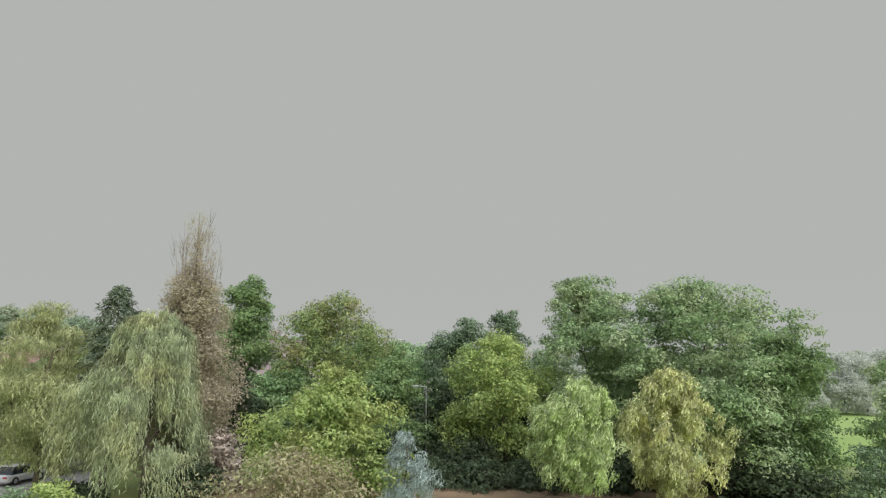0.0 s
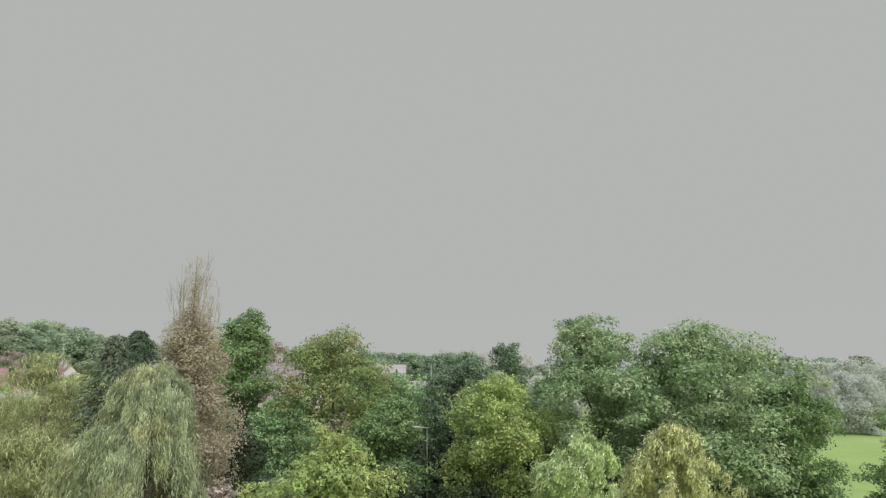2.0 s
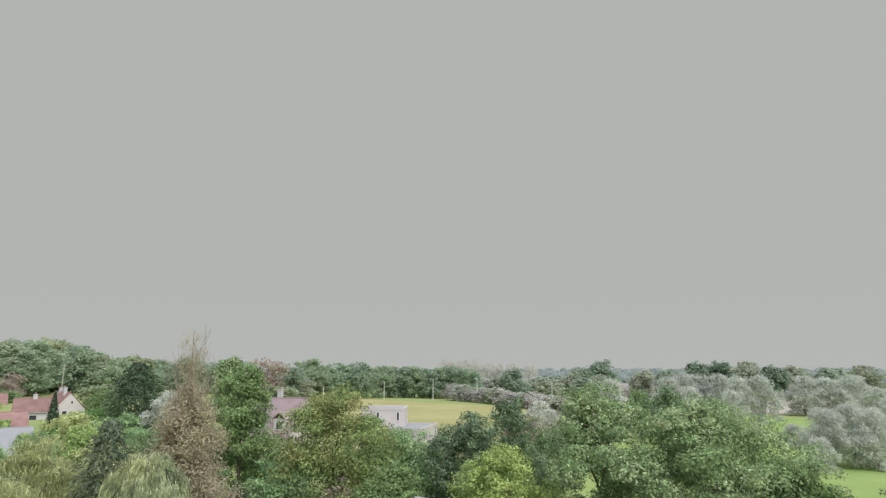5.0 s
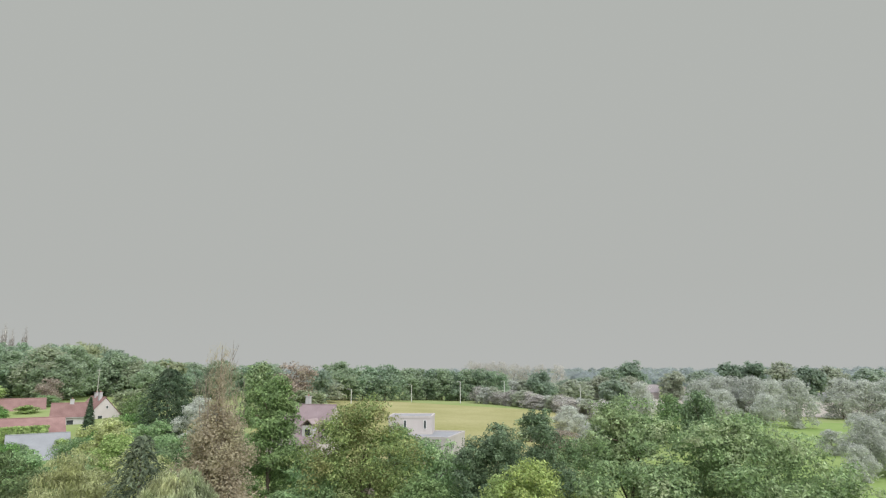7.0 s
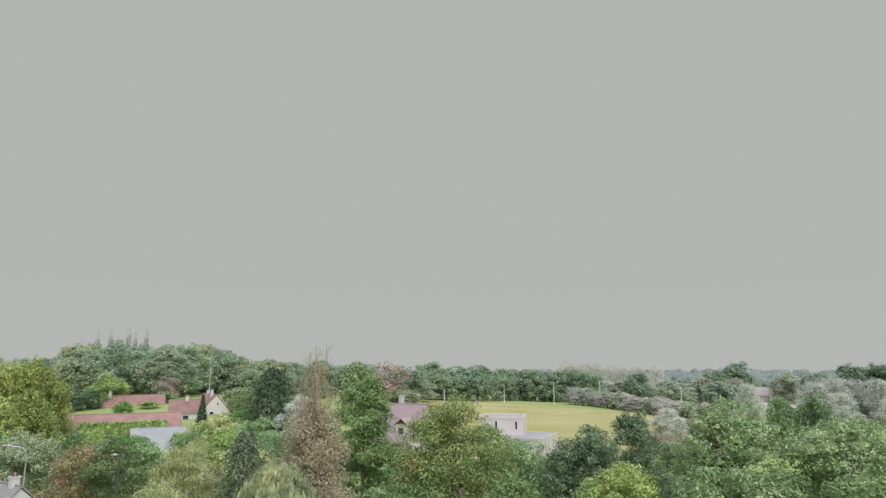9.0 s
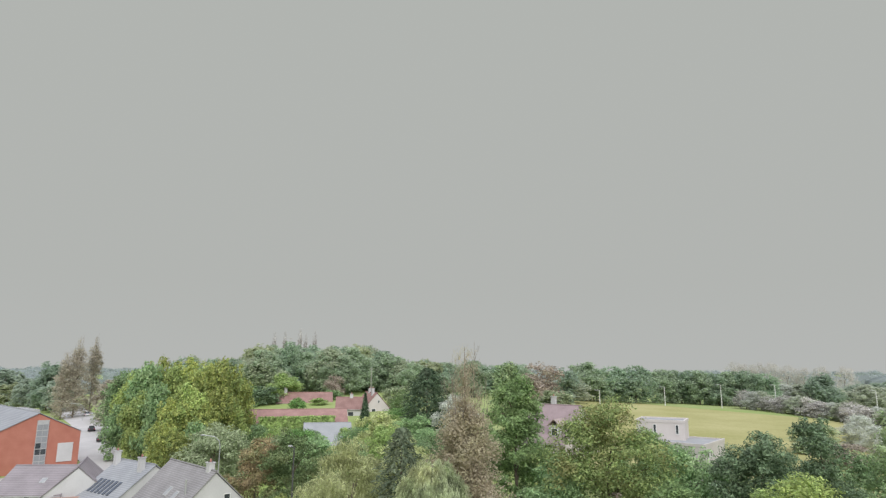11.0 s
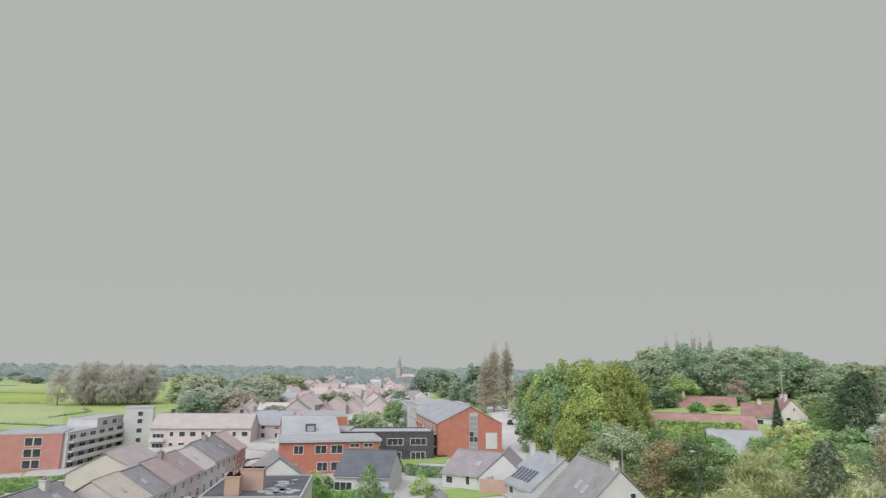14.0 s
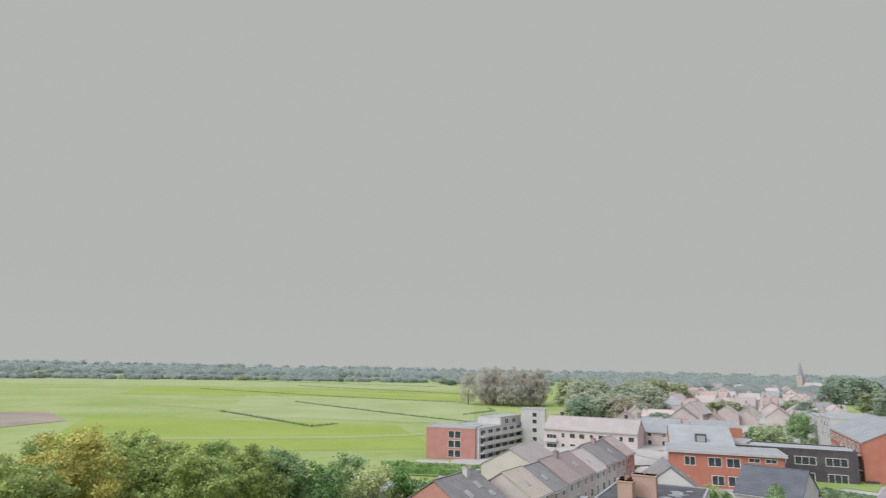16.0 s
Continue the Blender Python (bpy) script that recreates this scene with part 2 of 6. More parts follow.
M_DULLBRICK = smat("dull_red_brick", (0.4, 0.19, 0.165), (0.48, 0.25, 0.22), 0.85, 0.5, 9.0, 0.15)
M_TANBRICK = smat("tan_brick", (0.38, 0.25, 0.21), (0.47, 0.33, 0.28), 0.85, 0.5, 9.0, 0.15)
M_DARKCLAD = smat("dark_brick", (0.06, 0.05, 0.06), (0.11, 0.10, 0.11), 0.8, 0.5, 9.0, 0.15)
M_ROOF_GREY = smat("grey_roof_tiles", (0.2, 0.19, 0.19), (0.3, 0.29, 0.29), 0.75, 0.4, 5.0, 0.5, random_amount=0.12, bands=1.6)
M_ROOF_BLUE = smat("blue_black_roof_tiles", (0.075, 0.085, 0.10), (0.13, 0.14, 0.16), 0.55, 0.4, 5.0, 0.5, bands=1.5)
M_ROOF_BROWN = smat("brown_roof_tiles", (0.32, 0.255, 0.245), (0.42, 0.345, 0.335), 0.8, 0.4, 5.0, 0.5, random_amount=0.15, bands=1.6)
M_ROOF_RED = smat("weathered_red_roof_tiles", (0.235, 0.135, 0.12), (0.36, 0.225, 0.2), 0.85, 0.5, 5.0, 0.5, random_amount=0.12, bands=1.6)
M_ROOF_PINK = smat("faded_clay_roof_tiles", (0.39, 0.345, 0.335), (0.475, 0.425, 0.41), 0.85, 0.4, 5.0, 0.4, random_amount=0.15, bands=1.6)
M_ROOF_PALE = smat("pale_grey_roofing", (0.26, 0.268, 0.275), (0.34, 0.348, 0.355), 0.7, 0.3, 3.0, 0.1, random_amount=0.06)
M_ROOF_SLATE = smat("light_slate_roofing", (0.26, 0.27, 0.285), (0.35, 0.36, 0.375), 0.7, 0.4, 4.0, 0.3, bands=1.5)
M_BITUMEN = smat("weathered_bitumen", (0.05, 0.05, 0.055), (0.11, 0.11, 0.12), 0.8, 0.5, 4.0, 0.2)
M_FRAME = smat("white_window_frame", (0.62, 0.62, 0.61), (0.7, 0.7, 0.68), 0.5, 1, 8, 0.02)
M_TRIM = smat("grey_trim", (0.36, 0.36, 0.36), (0.46, 0.46, 0.46), 0.6, 1, 8, 0.05)
M_DARKTRIM = smat("dark_trim", (0.05, 0.05, 0.05), (0.09, 0.09, 0.09), 0.6, 1, 8, 0.05)
M_METAL = smat("galvanised_steel", (0.4, 0.41, 0.41), (0.52, 0.53, 0.53), 0.45, 1, 10, 0.05, metal=0.6)
M_WOOD = smat("weathered_timber", (0.2, 0.15, 0.1), (0.32, 0.25, 0.18), 0.85, 1, 10, 0.2)
M_TYRE = smat("tyre_rubber", (0.02, 0.02, 0.02), (0.04, 0.04, 0.04), 0.9, 2, 10, 0.05)
M_CAR_DARK = smat("dark_car_paint", (0.03, 0.03, 0.035), (0.05, 0.05, 0.055), 0.25, 1, 10, 0.0)
M_CAR_RED = smat("red_car_paint", (0.4, 0.03, 0.05), (0.45, 0.05, 0.07), 0.25, 1, 10, 0.0)
M_CAR_WHITE = smat("silver_car_paint", (0.6, 0.61, 0.62), (0.66, 0.67, 0.68), 0.25, 1, 10, 0.0)
M_GLASS = smat("window_glass", (0.03, 0.035, 0.04), (0.07, 0.08, 0.085), 0.08, 0.5, 2.0, 0.0)
M_SOLAR = smat("solar_panel", (0.07, 0.085, 0.115), (0.1, 0.115, 0.145), 0.15, 1, 8, 0.0)
M_SIGN_RED = smat("red_sign_board", (0.45, 0.05, 0.09), (0.5, 0.08, 0.12), 0.6, 1, 8, 0.02)


# ---- building blocks ----
def ss(a, b, v):
    t = min(1.0, max(0.0, (v - a) / (b - a)))
    return t * t * (3 - 2 * t)


def polar(az, d):
    return -math.sin(radians(az)) * d, math.cos(radians(az)) * d


def stand(az, d):
    """A spot by bearing and distance: the tree belt close by is reckoned from where the flight starts, the rest from where it ends."""
    if d > 125 or az > 36:
        return polar(az, d)
    x, y = polar(az - 0.6, d)
    return x - 1.92, y + 0.48


def ground_z(x, y):
    """The lie of the land: street level 0, a farm hill to the north, river meadows 4 m lower in the west."""
    az, d = math.degrees(math.atan2(-x, y)), math.hypot(x, y)
    edge = 33 + 7 * ss(100, 150, d)
    hill = 5.2 * ss(66, 104, d) * ss(-17, -5, az) * (1 - ss(edge, edge + 6, az)) * (1 - ss(420, 800, d))
    hx, hy = polar(37, 330)
    hill *= 1 - 0.45 * ss(24, 34, az) * (1 - ss(150, 195, d))
    hill += 9 * math.exp(-((x - hx) ** 2 + (y - hy) ** 2) / (2 * 95 ** 2))
    hill += 2.6 * math.exp(-((x + 108) ** 2 + (y - 172) ** 2) / (2 * 38 ** 2))
    v = y - (-x - 100) * 0.22
    low = ss(-14, 18, -v) * ss(95, 145, -x)
    return hill - 4.0 * low + 0.25 * noise.noise((x * 0.02, y * 0.02, 0)) * ss(60, 120, d)


def mesh_from(name, verts, faces):
    me = bpy.data.meshes.new(name)
    me.from_pydata(verts, [], faces)
    me.update()
    return me


def leaf_mesh(name, v):
    """A mesh of loose three-cornered sprays from an array of n x 3 x 3 corners."""
    n = len(v)
    me = bpy.data.meshes.new(name)
    me.vertices.add(n * 3)
    me.loops.add(n * 3)
    me.polygons.add(n)
    me.vertices.foreach_set("co", np.ascontiguousarray(v, dtype=np.float32).ravel())
    me.loops.foreach_set("vertex_index", np.arange(n * 3, dtype=np.int32))
    me.polygons.foreach_set("loop_start", np.arange(0, n * 3, 3, dtype=np.int32))
    me.update(calc_edges=True)
    return me


def part(name, bm, material, parent=None, label=""):
    """Links a bmesh or mesh as one object under a thing or a part."""
    if isinstance(bm, bmesh.types.BMesh):
        me = bpy.data.meshes.new(name)
        bmesh.ops.recalc_face_normals(bm, faces=bm.faces)
        bm.to_mesh(me)
        bm.free()
    else:
        me = bm
    me.materials.clear()
    me.materials.append(material)
    ob = new(name, me)
    ob.parent = parent
    return tagged(ob, label)


def thing(name, label, category, m=None, group="", kind=""):
    ob = new(name)
    if m is not None:
        ob.matrix_world = m
    return tagged(ob, label, category, group, kind)


def add_box(bm, x0, x1, y0, y1, z0, z1, bevel=0.0, m=None):
    r = bmesh.ops.create_cube(bm, size=1.0)
    for v in r["verts"]:
        v.co = Vector((x0 + (v.co.x + 0.5) * (x1 - x0), y0 + (v.co.y + 0.5) * (y1 - y0), z0 + (v.co.z + 0.5) * (z1 - z0)))
    if bevel:
        es = {e for v in r["verts"] for e in v.link_edges}
        r2 = bmesh.ops.bevel(bm, geom=list(es), offset=bevel, segments=1, affect="EDGES")
    if m is not None:
        bmesh.ops.transform(bm, matrix=m, verts=r["verts"])
    return bm


def box(x0, x1, y0, y1, z0, z1, bevel=0.0):
    return add_box(bmesh.new(), x0, x1, y0, y1, z0, z1, bevel)


def tube(bm, pts, radii, sides=7):
    """A tapered tube along points."""
    rings = []
    for i, p in enumerate(pts):
        p = Vector(p)
        a = Vector(pts[min(i + 1, len(pts) - 1)]) - Vector(pts[max(i - 1, 0)])
        a = a.normalized() if a.length > 1e-6 else Vector((0, 0, 1))
        u = a.cross(Vector((0.3, 1, 0.1))).normalized()
        w = a.cross(u)
        rings.append([bm.verts.new(p + radii[i] * (math.cos(2 * math.pi * k / sides) * u + math.sin(2 * math.pi * k / sides) * w)) for k in range(sides)])
    for r0, r1 in zip(rings, rings[1:]):
        for k in range(sides):
            bm.faces.new((r0[k], r0[(k + 1) % sides], r1[(k + 1) % sides], r1[k]))
    bm.faces.new(rings[0][::-1])
    bm.faces.new(rings[-1])


# ---- trees ----
def leaves_at(rng, c, out, size, aspect=0.55, spread=0.8, up=0.3, along=None):
    """Leaf sprays at points c, facing roughly outwards."""
    n = len(c)
    nn = out * 0.7 + rng.normal(size=(n, 3)) * spread + np.array([0, 0, up])
    nn /= np.linalg.norm(nn, axis=1)[:, None] + 1e-9
    ref = rng.normal(size=(n, 3)) if along is None else along + rng.normal(size=(n, 3)) * 0.25
    a = ref - nn * (ref * nn).sum(1)[:, None]
    a /= np.linalg.norm(a, axis=1)[:, None] + 1e-9
    b = np.cross(nn, a)
    s = (size * (0.6 + 0.8 * rng.random(n)))[:, None]
    skew = (rng.random(n)[:, None] - 0.5) * s
    return np.stack([c - a * (s * 0.9 + skew * 0.5) + b * s * aspect, c + a * s * 1.1 + b * skew * aspect, c - a * (s * 0.9 - skew * 0.5) - b * s * aspect], 1)


PROFILES = {
    "round": lambda u: np.sqrt(np.clip(1 - np.abs(1.58 * (u - 0.4)) ** 2.8, 0.05, 1)),
    "dome": lambda u: np.sqrt(np.clip(1 - (0.97 * u) ** 2.8, 0.03, 1)) * (0.8 + 0.2 * np.clip(u * 4, 0, 1)),
    "egg": lambda u: np.clip(np.sin(np.pi * np.clip(0.04 + 0.9 * u, 0, 1) ** 0.78), 0.08, 1) ** 0.8,
    "spindle": lambda u: np.clip(np.sin(np.pi * (0.12 + 0.88 * u) ** 0.8), 0.06, 1),
    "plume": lambda u: np.clip(1 - 0.95 * u, 0.03, 1) ** 0.3 * np.clip(0.6 + 2 * u, 0, 1),
    "cone": lambda u: np.clip(1 - u, 0.04, 1) ** 0.8,
    "column": lambda u: np.clip(np.sin(np.pi * (0.1 + 0.87 * u)), 0, 1) ** 0.5,
}


def crown_leaves(rng, h0, h1, width, profile, lobes, lobe, count, leaf, aspect=0.55, lean=0.0, squash=0.95, up=0.3, along=None, sub=9, fill=1.0):
    """Leaf sprays on small clumps that sit on spreading boughs, with gaps between the boughs."""
    nb = max(14, int(lobes / 2.2))
    u = (np.arange(nb) + rng.random(nb)) / nb
    rng.shuffle(u)
    r = width / 2 * PROFILES[profile](u)
    rb = np.minimum(lobe * 1.25 * width * (0.55 + 0.8 * rng.random(nb)), np.maximum(r * 0.8, 0.1 * width))
    th = np.arange(nb) * 2.4 + rng.random(nb)
    rad = np.clip(r - rb * 0.6, 0, None) * (1 - 0.75 * rng.random(nb) ** 1.6)
    z = h0 + rb * squash * 0.4 + u * np.maximum(h1 - h0 - rb * squash * 1.1, 0.1)
    c = np.stack([rad * np.cos(th) + lean * u, rad * np.sin(th), z], 1)
    dv = rng.normal(size=(nb, sub, 3))
    dv[..., 2] += 0.3
    dv /= np.linalg.norm(dv, axis=2)[..., None]
    off = dv * rb[:, None, None] * np.array([1, 1, 0.8 * squash]) * (0.6 + 0.35 * rng.random((nb, sub, 1)))
    off[..., 2] -= 0.22 * (off[..., 0] ** 2 + off[..., 1] ** 2) / rb[:, None]
    cs = (c[:, None] + off).reshape(-1, 3)
    rs = (fill * rb[:, None] * (0.27 + 0.27 * rng.random((nb, sub)))).reshape(-1)
    w = rs ** 2
    k = rng.choice(nb * sub, size=count, p=w / w.sum())
    d = rng.normal(size=(count, 3))
    d[:, 2] += 0.4
    d /= np.linalg.norm(d, axis=1)[:, None]
    shell = np.where(rng.random(count) < 0.1, -0.5 + rng.random(count), 0.6 + 0.55 * rng.random(count) ** 1.5)
    p = cs[k] + rs[k][:, None] * d * np.array([1.15, 1.15, 0.8 * squash]) * shell[:, None]
    p[:, 2] = h0 + (p[:, 2] - h0) * (h1 - h0) / (np.quantile(p[:, 2], 0.9995) - h0)
    p[:, :2] *= 0.5 * width / np.quantile(np.hypot(p[:, 0] - lean, p[:, 1]), 0.95)
    low = p[:, 2] < h0
    p[low, 2] = h0 + 0.3 * rng.random(low.sum())
    face = 0.55 * d + 0.45 * dv.reshape(-1, 3)[k]
    return leaves_at(rng, p, face, leaf, aspect, spread=0.4, up=up, along=along), c


def add_trunk(root, material, h, r, targets, wig=0.03, top=0.75, sides=7):
    """The trunk as a part, each limb a part of the trunk."""
    bm = bmesh.new()
    pts = [(math.sin(i * 1.3) * wig * h * i / 6, math.cos(i * 1.7) * wig * h * i / 6, h * top * i / 6) for i in range(7)]
    tube(bm, pts, [r * (1.25 - 0.25 * min(i, 1)) * (1 - 0.13 * i) for i in range(7)], sides)
    stem = part("trunk", bm, material, root)
    for t in targets:
        bm = bmesh.new()
        t = Vector(t)
        s = min(0.9, max(0.25, (t.z - 0.35 * (t.xy.length) - 0.1 * h) / (h * top)))
        i = min(5, int(s * 6))
        f = s * 6 - i
        a = Vector(pts[i]).lerp(Vector(pts[i + 1]), f)
        mid = a.lerp(t, 0.5) + Vector((0, 0, 0.06 * h))
        tube(bm, [a, mid, t], [r * 0.42, r * 0.26, r * 0.08], 5)
        part("limb", bm, material, stem)


def make_tree(name, label, leaf_kind, h, width, profile="round", base=0.18, lobes=60, lobe=0.17, count=9000, leaf=0.2,
              aspect=0.55, trunk=None, bark=None, seed=1, limbs=9, squash=0.95, up=0.3, along=None, category="tree", dense=2.1, fine=0.8, fill=1.0):
    """One tree standing at its own origin: trunk with limbs, and a crown of leaf sprays in uneven clumps."""
    rng = np.random.default_rng(seed)
    root = thing(name, label, category)
    q, c = crown_leaves(rng, h * base, h, width, profile, lobes, lobe, int(count * dense), leaf * fine, aspect, squash=squash, up=up, along=along, fill=fill)
    pick = c[rng.choice(len(c), size=min(limbs, len(c)), replace=False)]
    add_trunk(root, bark or M_BARK, h, trunk or 0.012 * h + 0.06, [tuple(p) for p in pick])
    part("crown", leaf_mesh("crown", q), LEAF[leaf_kind], root)
    return root


def put(ob, az, d, turn=0.0, z=None):
    x, y = stand(az, d)
    ob.matrix_world = pose(x, y, (ground_z(x, y) if z is None else z) - 0.1, 0, 0, turn)
    return ob


def make_willow(name, label, leaf_kind, h, width, strands, per, leaf, seed):
    rng = np.random.default_rng(seed)
    root = thing(name, label, "tree")
    tufts = 46
    tu, tt = rng.random(tufts) ** 0.7, rng.random(tufts) * 2 * np.pi
    k = rng.integers(tufts, size=strands)
    tu[:8] = 0.9 + 0.1 * rng.random(8)
    u = np.clip(tu[k] + 0.035 * rng.normal(size=strands), 0, 1)
    th = tt[k] + 0.085 * rng.normal(size=strands)
    lump = 1 + 0.14 * np.sin(3 * th + seed) + 0.10 * np.sin(7 * th + 2 * seed)
    r = width / 2 * 1.04 * (1 - 0.93 * u) ** 0.6 * lump * (0.55 + 0.35 * rng.random(tufts)[k] + 0.12 * rng.random(strands))
    z0 = h * (0.26 + 0.72 * u) * (0.93 + 0.1 * rng.random(strands))
    ln = (0.2 + 0.3 * rng.random(strands)) * h * (0.6 + 0.5 * r / (width / 2))
    s = np.tile(np.linspace(0, 1, per), (strands, 1))
    ox = r[:, None] * (0.82 + 0.2 * np.sin(np.minimum(s * 2.2, 1.57))) + 0.15 * rng.normal(size=(strands, per))
    zz = z0[:, None] + 0.075 * h * np.sin(np.minimum(s * 5, np.pi)) - ln[:, None] * s ** 1.2
    tw = th[:, None] + 0.05 * rng.normal(size=(strands, per))
    c = np.stack([ox * np.cos(tw), ox * np.sin(tw), np.maximum(zz, 0.6)], 2).reshape(-1, 3)
    out = np.stack([np.cos(tw), np.sin(tw), 0 * tw], 2).reshape(-1, 3)
    q = leaves_at(rng, c, out, leaf, 0.14, 0.5, 0.15, along=np.array([0, 0, -1.0]) + out * 0.25)
    tops = [(float(a), float(b), float(e)) for a, b, e in c.reshape(strands, per, 3)[:: max(1, strands // 14), 0]]
    add_trunk(root, M_BARK, h, 0.32, tops, 0.02, 0.5)
    part("crown", leaf_mesh("crown", q), LEAF[leaf_kind], root)
    return root


def make_poplar(name, label, leaf_kind, h, width, count, leaf, seed, bare=0.0, twigs=26, form="column"):
    """A column of upright boughs; bare: the share of the top that has lost its leaves."""
    rng = np.random.default_rng(seed)
    root = thing(name, label, "tree")
    bm = bmesh.new()
    tube(bm, [(0, 0, 0), (0.1, 0, h * 0.5), (0, 0.1, h * 0.97)], [0.32, 0.14, 0.02], 7)
    part("trunk", bm, M_TWIG, root)
    bm = bmesh.new()
    leaders = [(0.11 * width, 0.4, 0.99), (0.16 * width, 2.9, 0.94), (0.2 * width, 4.6, 0.88), (0.13 * width, 1.6, 0.9)]
    for i in range(twigs):
        if i < len(leaders):
            r, th, top = leaders[i]
            s, z1 = 0.4, h * top
        else:
            s, th = 0.15 + 0.5 * i / twigs, i * 2.4
            r = width / 2 * (0.45 + 0.45 * rng.random()) * (1 - 0.75 * s)
            z1 = min(h * (0.9 - 0.16 * rng.random()), h * s + (0.22 + 0.18 * rng.random()) * h)
        cx, cy = math.cos(th), math.sin(th)
        tube(bm, [(0, 0, h * s), (r * 0.8 * cx, r * 0.8 * cy, h * s + (z1 - h * s) * 0.35), (r * cx, r * cy, z1)], [0.055, 0.035, 0.01], 4)
        for j in range(14 if i < len(leaders) else 5):
            f = 0.35 + 0.6 * rng.random()
            p = Vector((r * cx, r * cy, h * s + (z1 - h * s) * f))
            a, q = th + rng.normal() * 1.4, 0.2 + 0.5 * rng.random()
            tube(bm, [p, p + Vector((q * math.cos(a), q * math.sin(a), 0.8 + 0.9 * rng.random()))], [0.022, 0.007], 3)
    tagged(part("brushwood", bm, M_TWIG, root), kind="stuff")
    full = h * (1 - bare)
    q1, _ = crown_leaves(rng, h * 0.03, full, width, form, 130, 0.16, int(count * 0.85), leaf, 0.5, squash=1.5)
    q2, _ = crown_leaves(rng, h * 0.4, min(h, full * 1.12), width * 0.55, "spindle", 70, 0.2, int(count * 0.1), leaf, 0.4, squash=2.2)
    q3, _ = crown_leaves(rng, h * 0.3, h * 0.97, width * 0.44, "plume", 80, 0.16, int(count * 0.05), leaf * 3.2, 0.05, squash=2.6, along=np.array([0, 0, 1.0]))
    part("crown", leaf_mesh("crown", np.concatenate([q1, q2, q3])), LEAF[leaf_kind], root)
    return root


def make_conifer(name, label, leaf_kind, h, width, count, leaf, seed, profile="cone", base=0.05):
    rng = np.random.default_rng(seed)
    root = thing(name, label, "tree")
    u = rng.random(count) ** 1.3
    tier = np.floor(u * 16) / 16
    r = width / 2 * PROFILES[profile](u) * (0.45 + 0.6 * np.sqrt(rng.random(count))) * (1.1 - 0.5 * (u - tier) * 16 * 0.5)
    th = rng.random(count) * 2 * np.pi
    r = r * (0.85 + 0.25 * np.sin(th * 5 + tier * 40))
    c = np.stack([r * np.cos(th), r * np.sin(th), h * (base + (1 - base) * u) - 0.12 * r], 1)
    out = np.stack([np.cos(th), np.sin(th), 0.25 + 0 * th], 1)
    q = leaves_at(rng, c, out, leaf, 0.35, 0.5, 0.4, along=out * np.array([1, 1, -0.3]))
    bm = bmesh.new()
    tube(bm, [(0, 0, 0), (0, 0, h * 0.5), (0, 0, h * 0.97)], [0.02 * h, 0.012 * h, 0.01], 7)
    part("trunk", bm, M_BARK, root)
    part("crown", leaf_mesh("crown", q), LEAF[leaf_kind], root)
    return root


def make_bush(name, label, leaf_kind, h, width, count, leaf, seed, category="shrub", aspect=0.55):
    rng = np.random.default_rng(seed)
    root = thing(name, label, category)
    q, c = crown_leaves(rng, 0.0, h, width, "dome", 34, 0.2, count, leaf, aspect)
    bm = bmesh.new()
    for p in c[:10]:
        tube(bm, [(0, 0, 0), tuple(p * 0.5 + np.array([0, 0, 0.1])), tuple(p)], [0.07, 0.05, 0.015], 4)
    tagged(part("stems", bm, M_BARK, root), kind="stuff")
    part("foliage", leaf_mesh("foliage", q), LEAF[leaf_kind], root)
    return root


def hedge(name, label, a, b, w, h, leaf_kind="hedge", count=2500, leaf=0.16, seed=1, z=None):
    """A clipped hedge between two points."""
    rng = np.random.default_rng(seed)
    root = thing(name, label, "hedge")
    mid = ((a[0] + b[0]) / 2, (a[1] + b[1]) / 2)
    zz = ground_z(*mid) if z is None else z
    L = math.dist(a, b)
    root.matrix_world = pose(mid[0], mid[1], zz - 0.05, 0, 0, math.degrees(math.atan2(b[1] - a[1], b[0] - a[0])))
    p = rng.random((count, 3)) * np.array([L, w, h]) - np.array([L / 2, w / 2, 0])
    side = rng.random(count)
    p[:, 2] = np.where(side < 0.4, h, p[:, 2])
    p[:, 1] = np.where(side > 0.4, np.sign(p[:, 1]) * w / 2, p[:, 1])
    p += rng.normal(size=p.shape) * 0.07
    out = np.stack([0 * side, np.where(side > 0.4, np.sign(p[:, 1]), 0), np.where(side < 0.4, 1.0, 0.2)], 1)
    part("foliage", leaf_mesh("foliage", leaves_at(rng, p, out, leaf)), LEAF[leaf_kind], root)
    part("inner_growth", box(-L / 2 + 0.1, L / 2 - 0.1, -w / 2 + 0.1, w / 2 - 0.1, 0, h - 0.1), LEAF[leaf_kind], root)
    return root


# ---- the ground ----
def ground_sheet():
    rings = [0, 12, 25, 40, 52, 60] + [60 + 6 * i for i in range(1, 60)] + [430 + 25 * i for i in range(24)] + [1100, 1400, 1900, 2600, 3500, 4600]
    verts, faces, n = [], [], 240
    for r in rings:
        for k in range(n):
            x, y = polar(360 * k / n, max(r, 0.01))
            verts.append((x, y, ground_z(x, y)))
    for i in range(len(rings) - 1):
        for k in range(n):
            a, b = i * n + k, i * n + (k + 1) % n
            faces.append((a, b, b + n, a + n))
    me = mesh_from("ground", verts, faces)
    for p in me.polygons:
        p.use_smooth = True
    return tagged(part("ground", me, M_MEADOW), "green river meadow and grass verges", "ground", kind="structure")


ground_sheet()


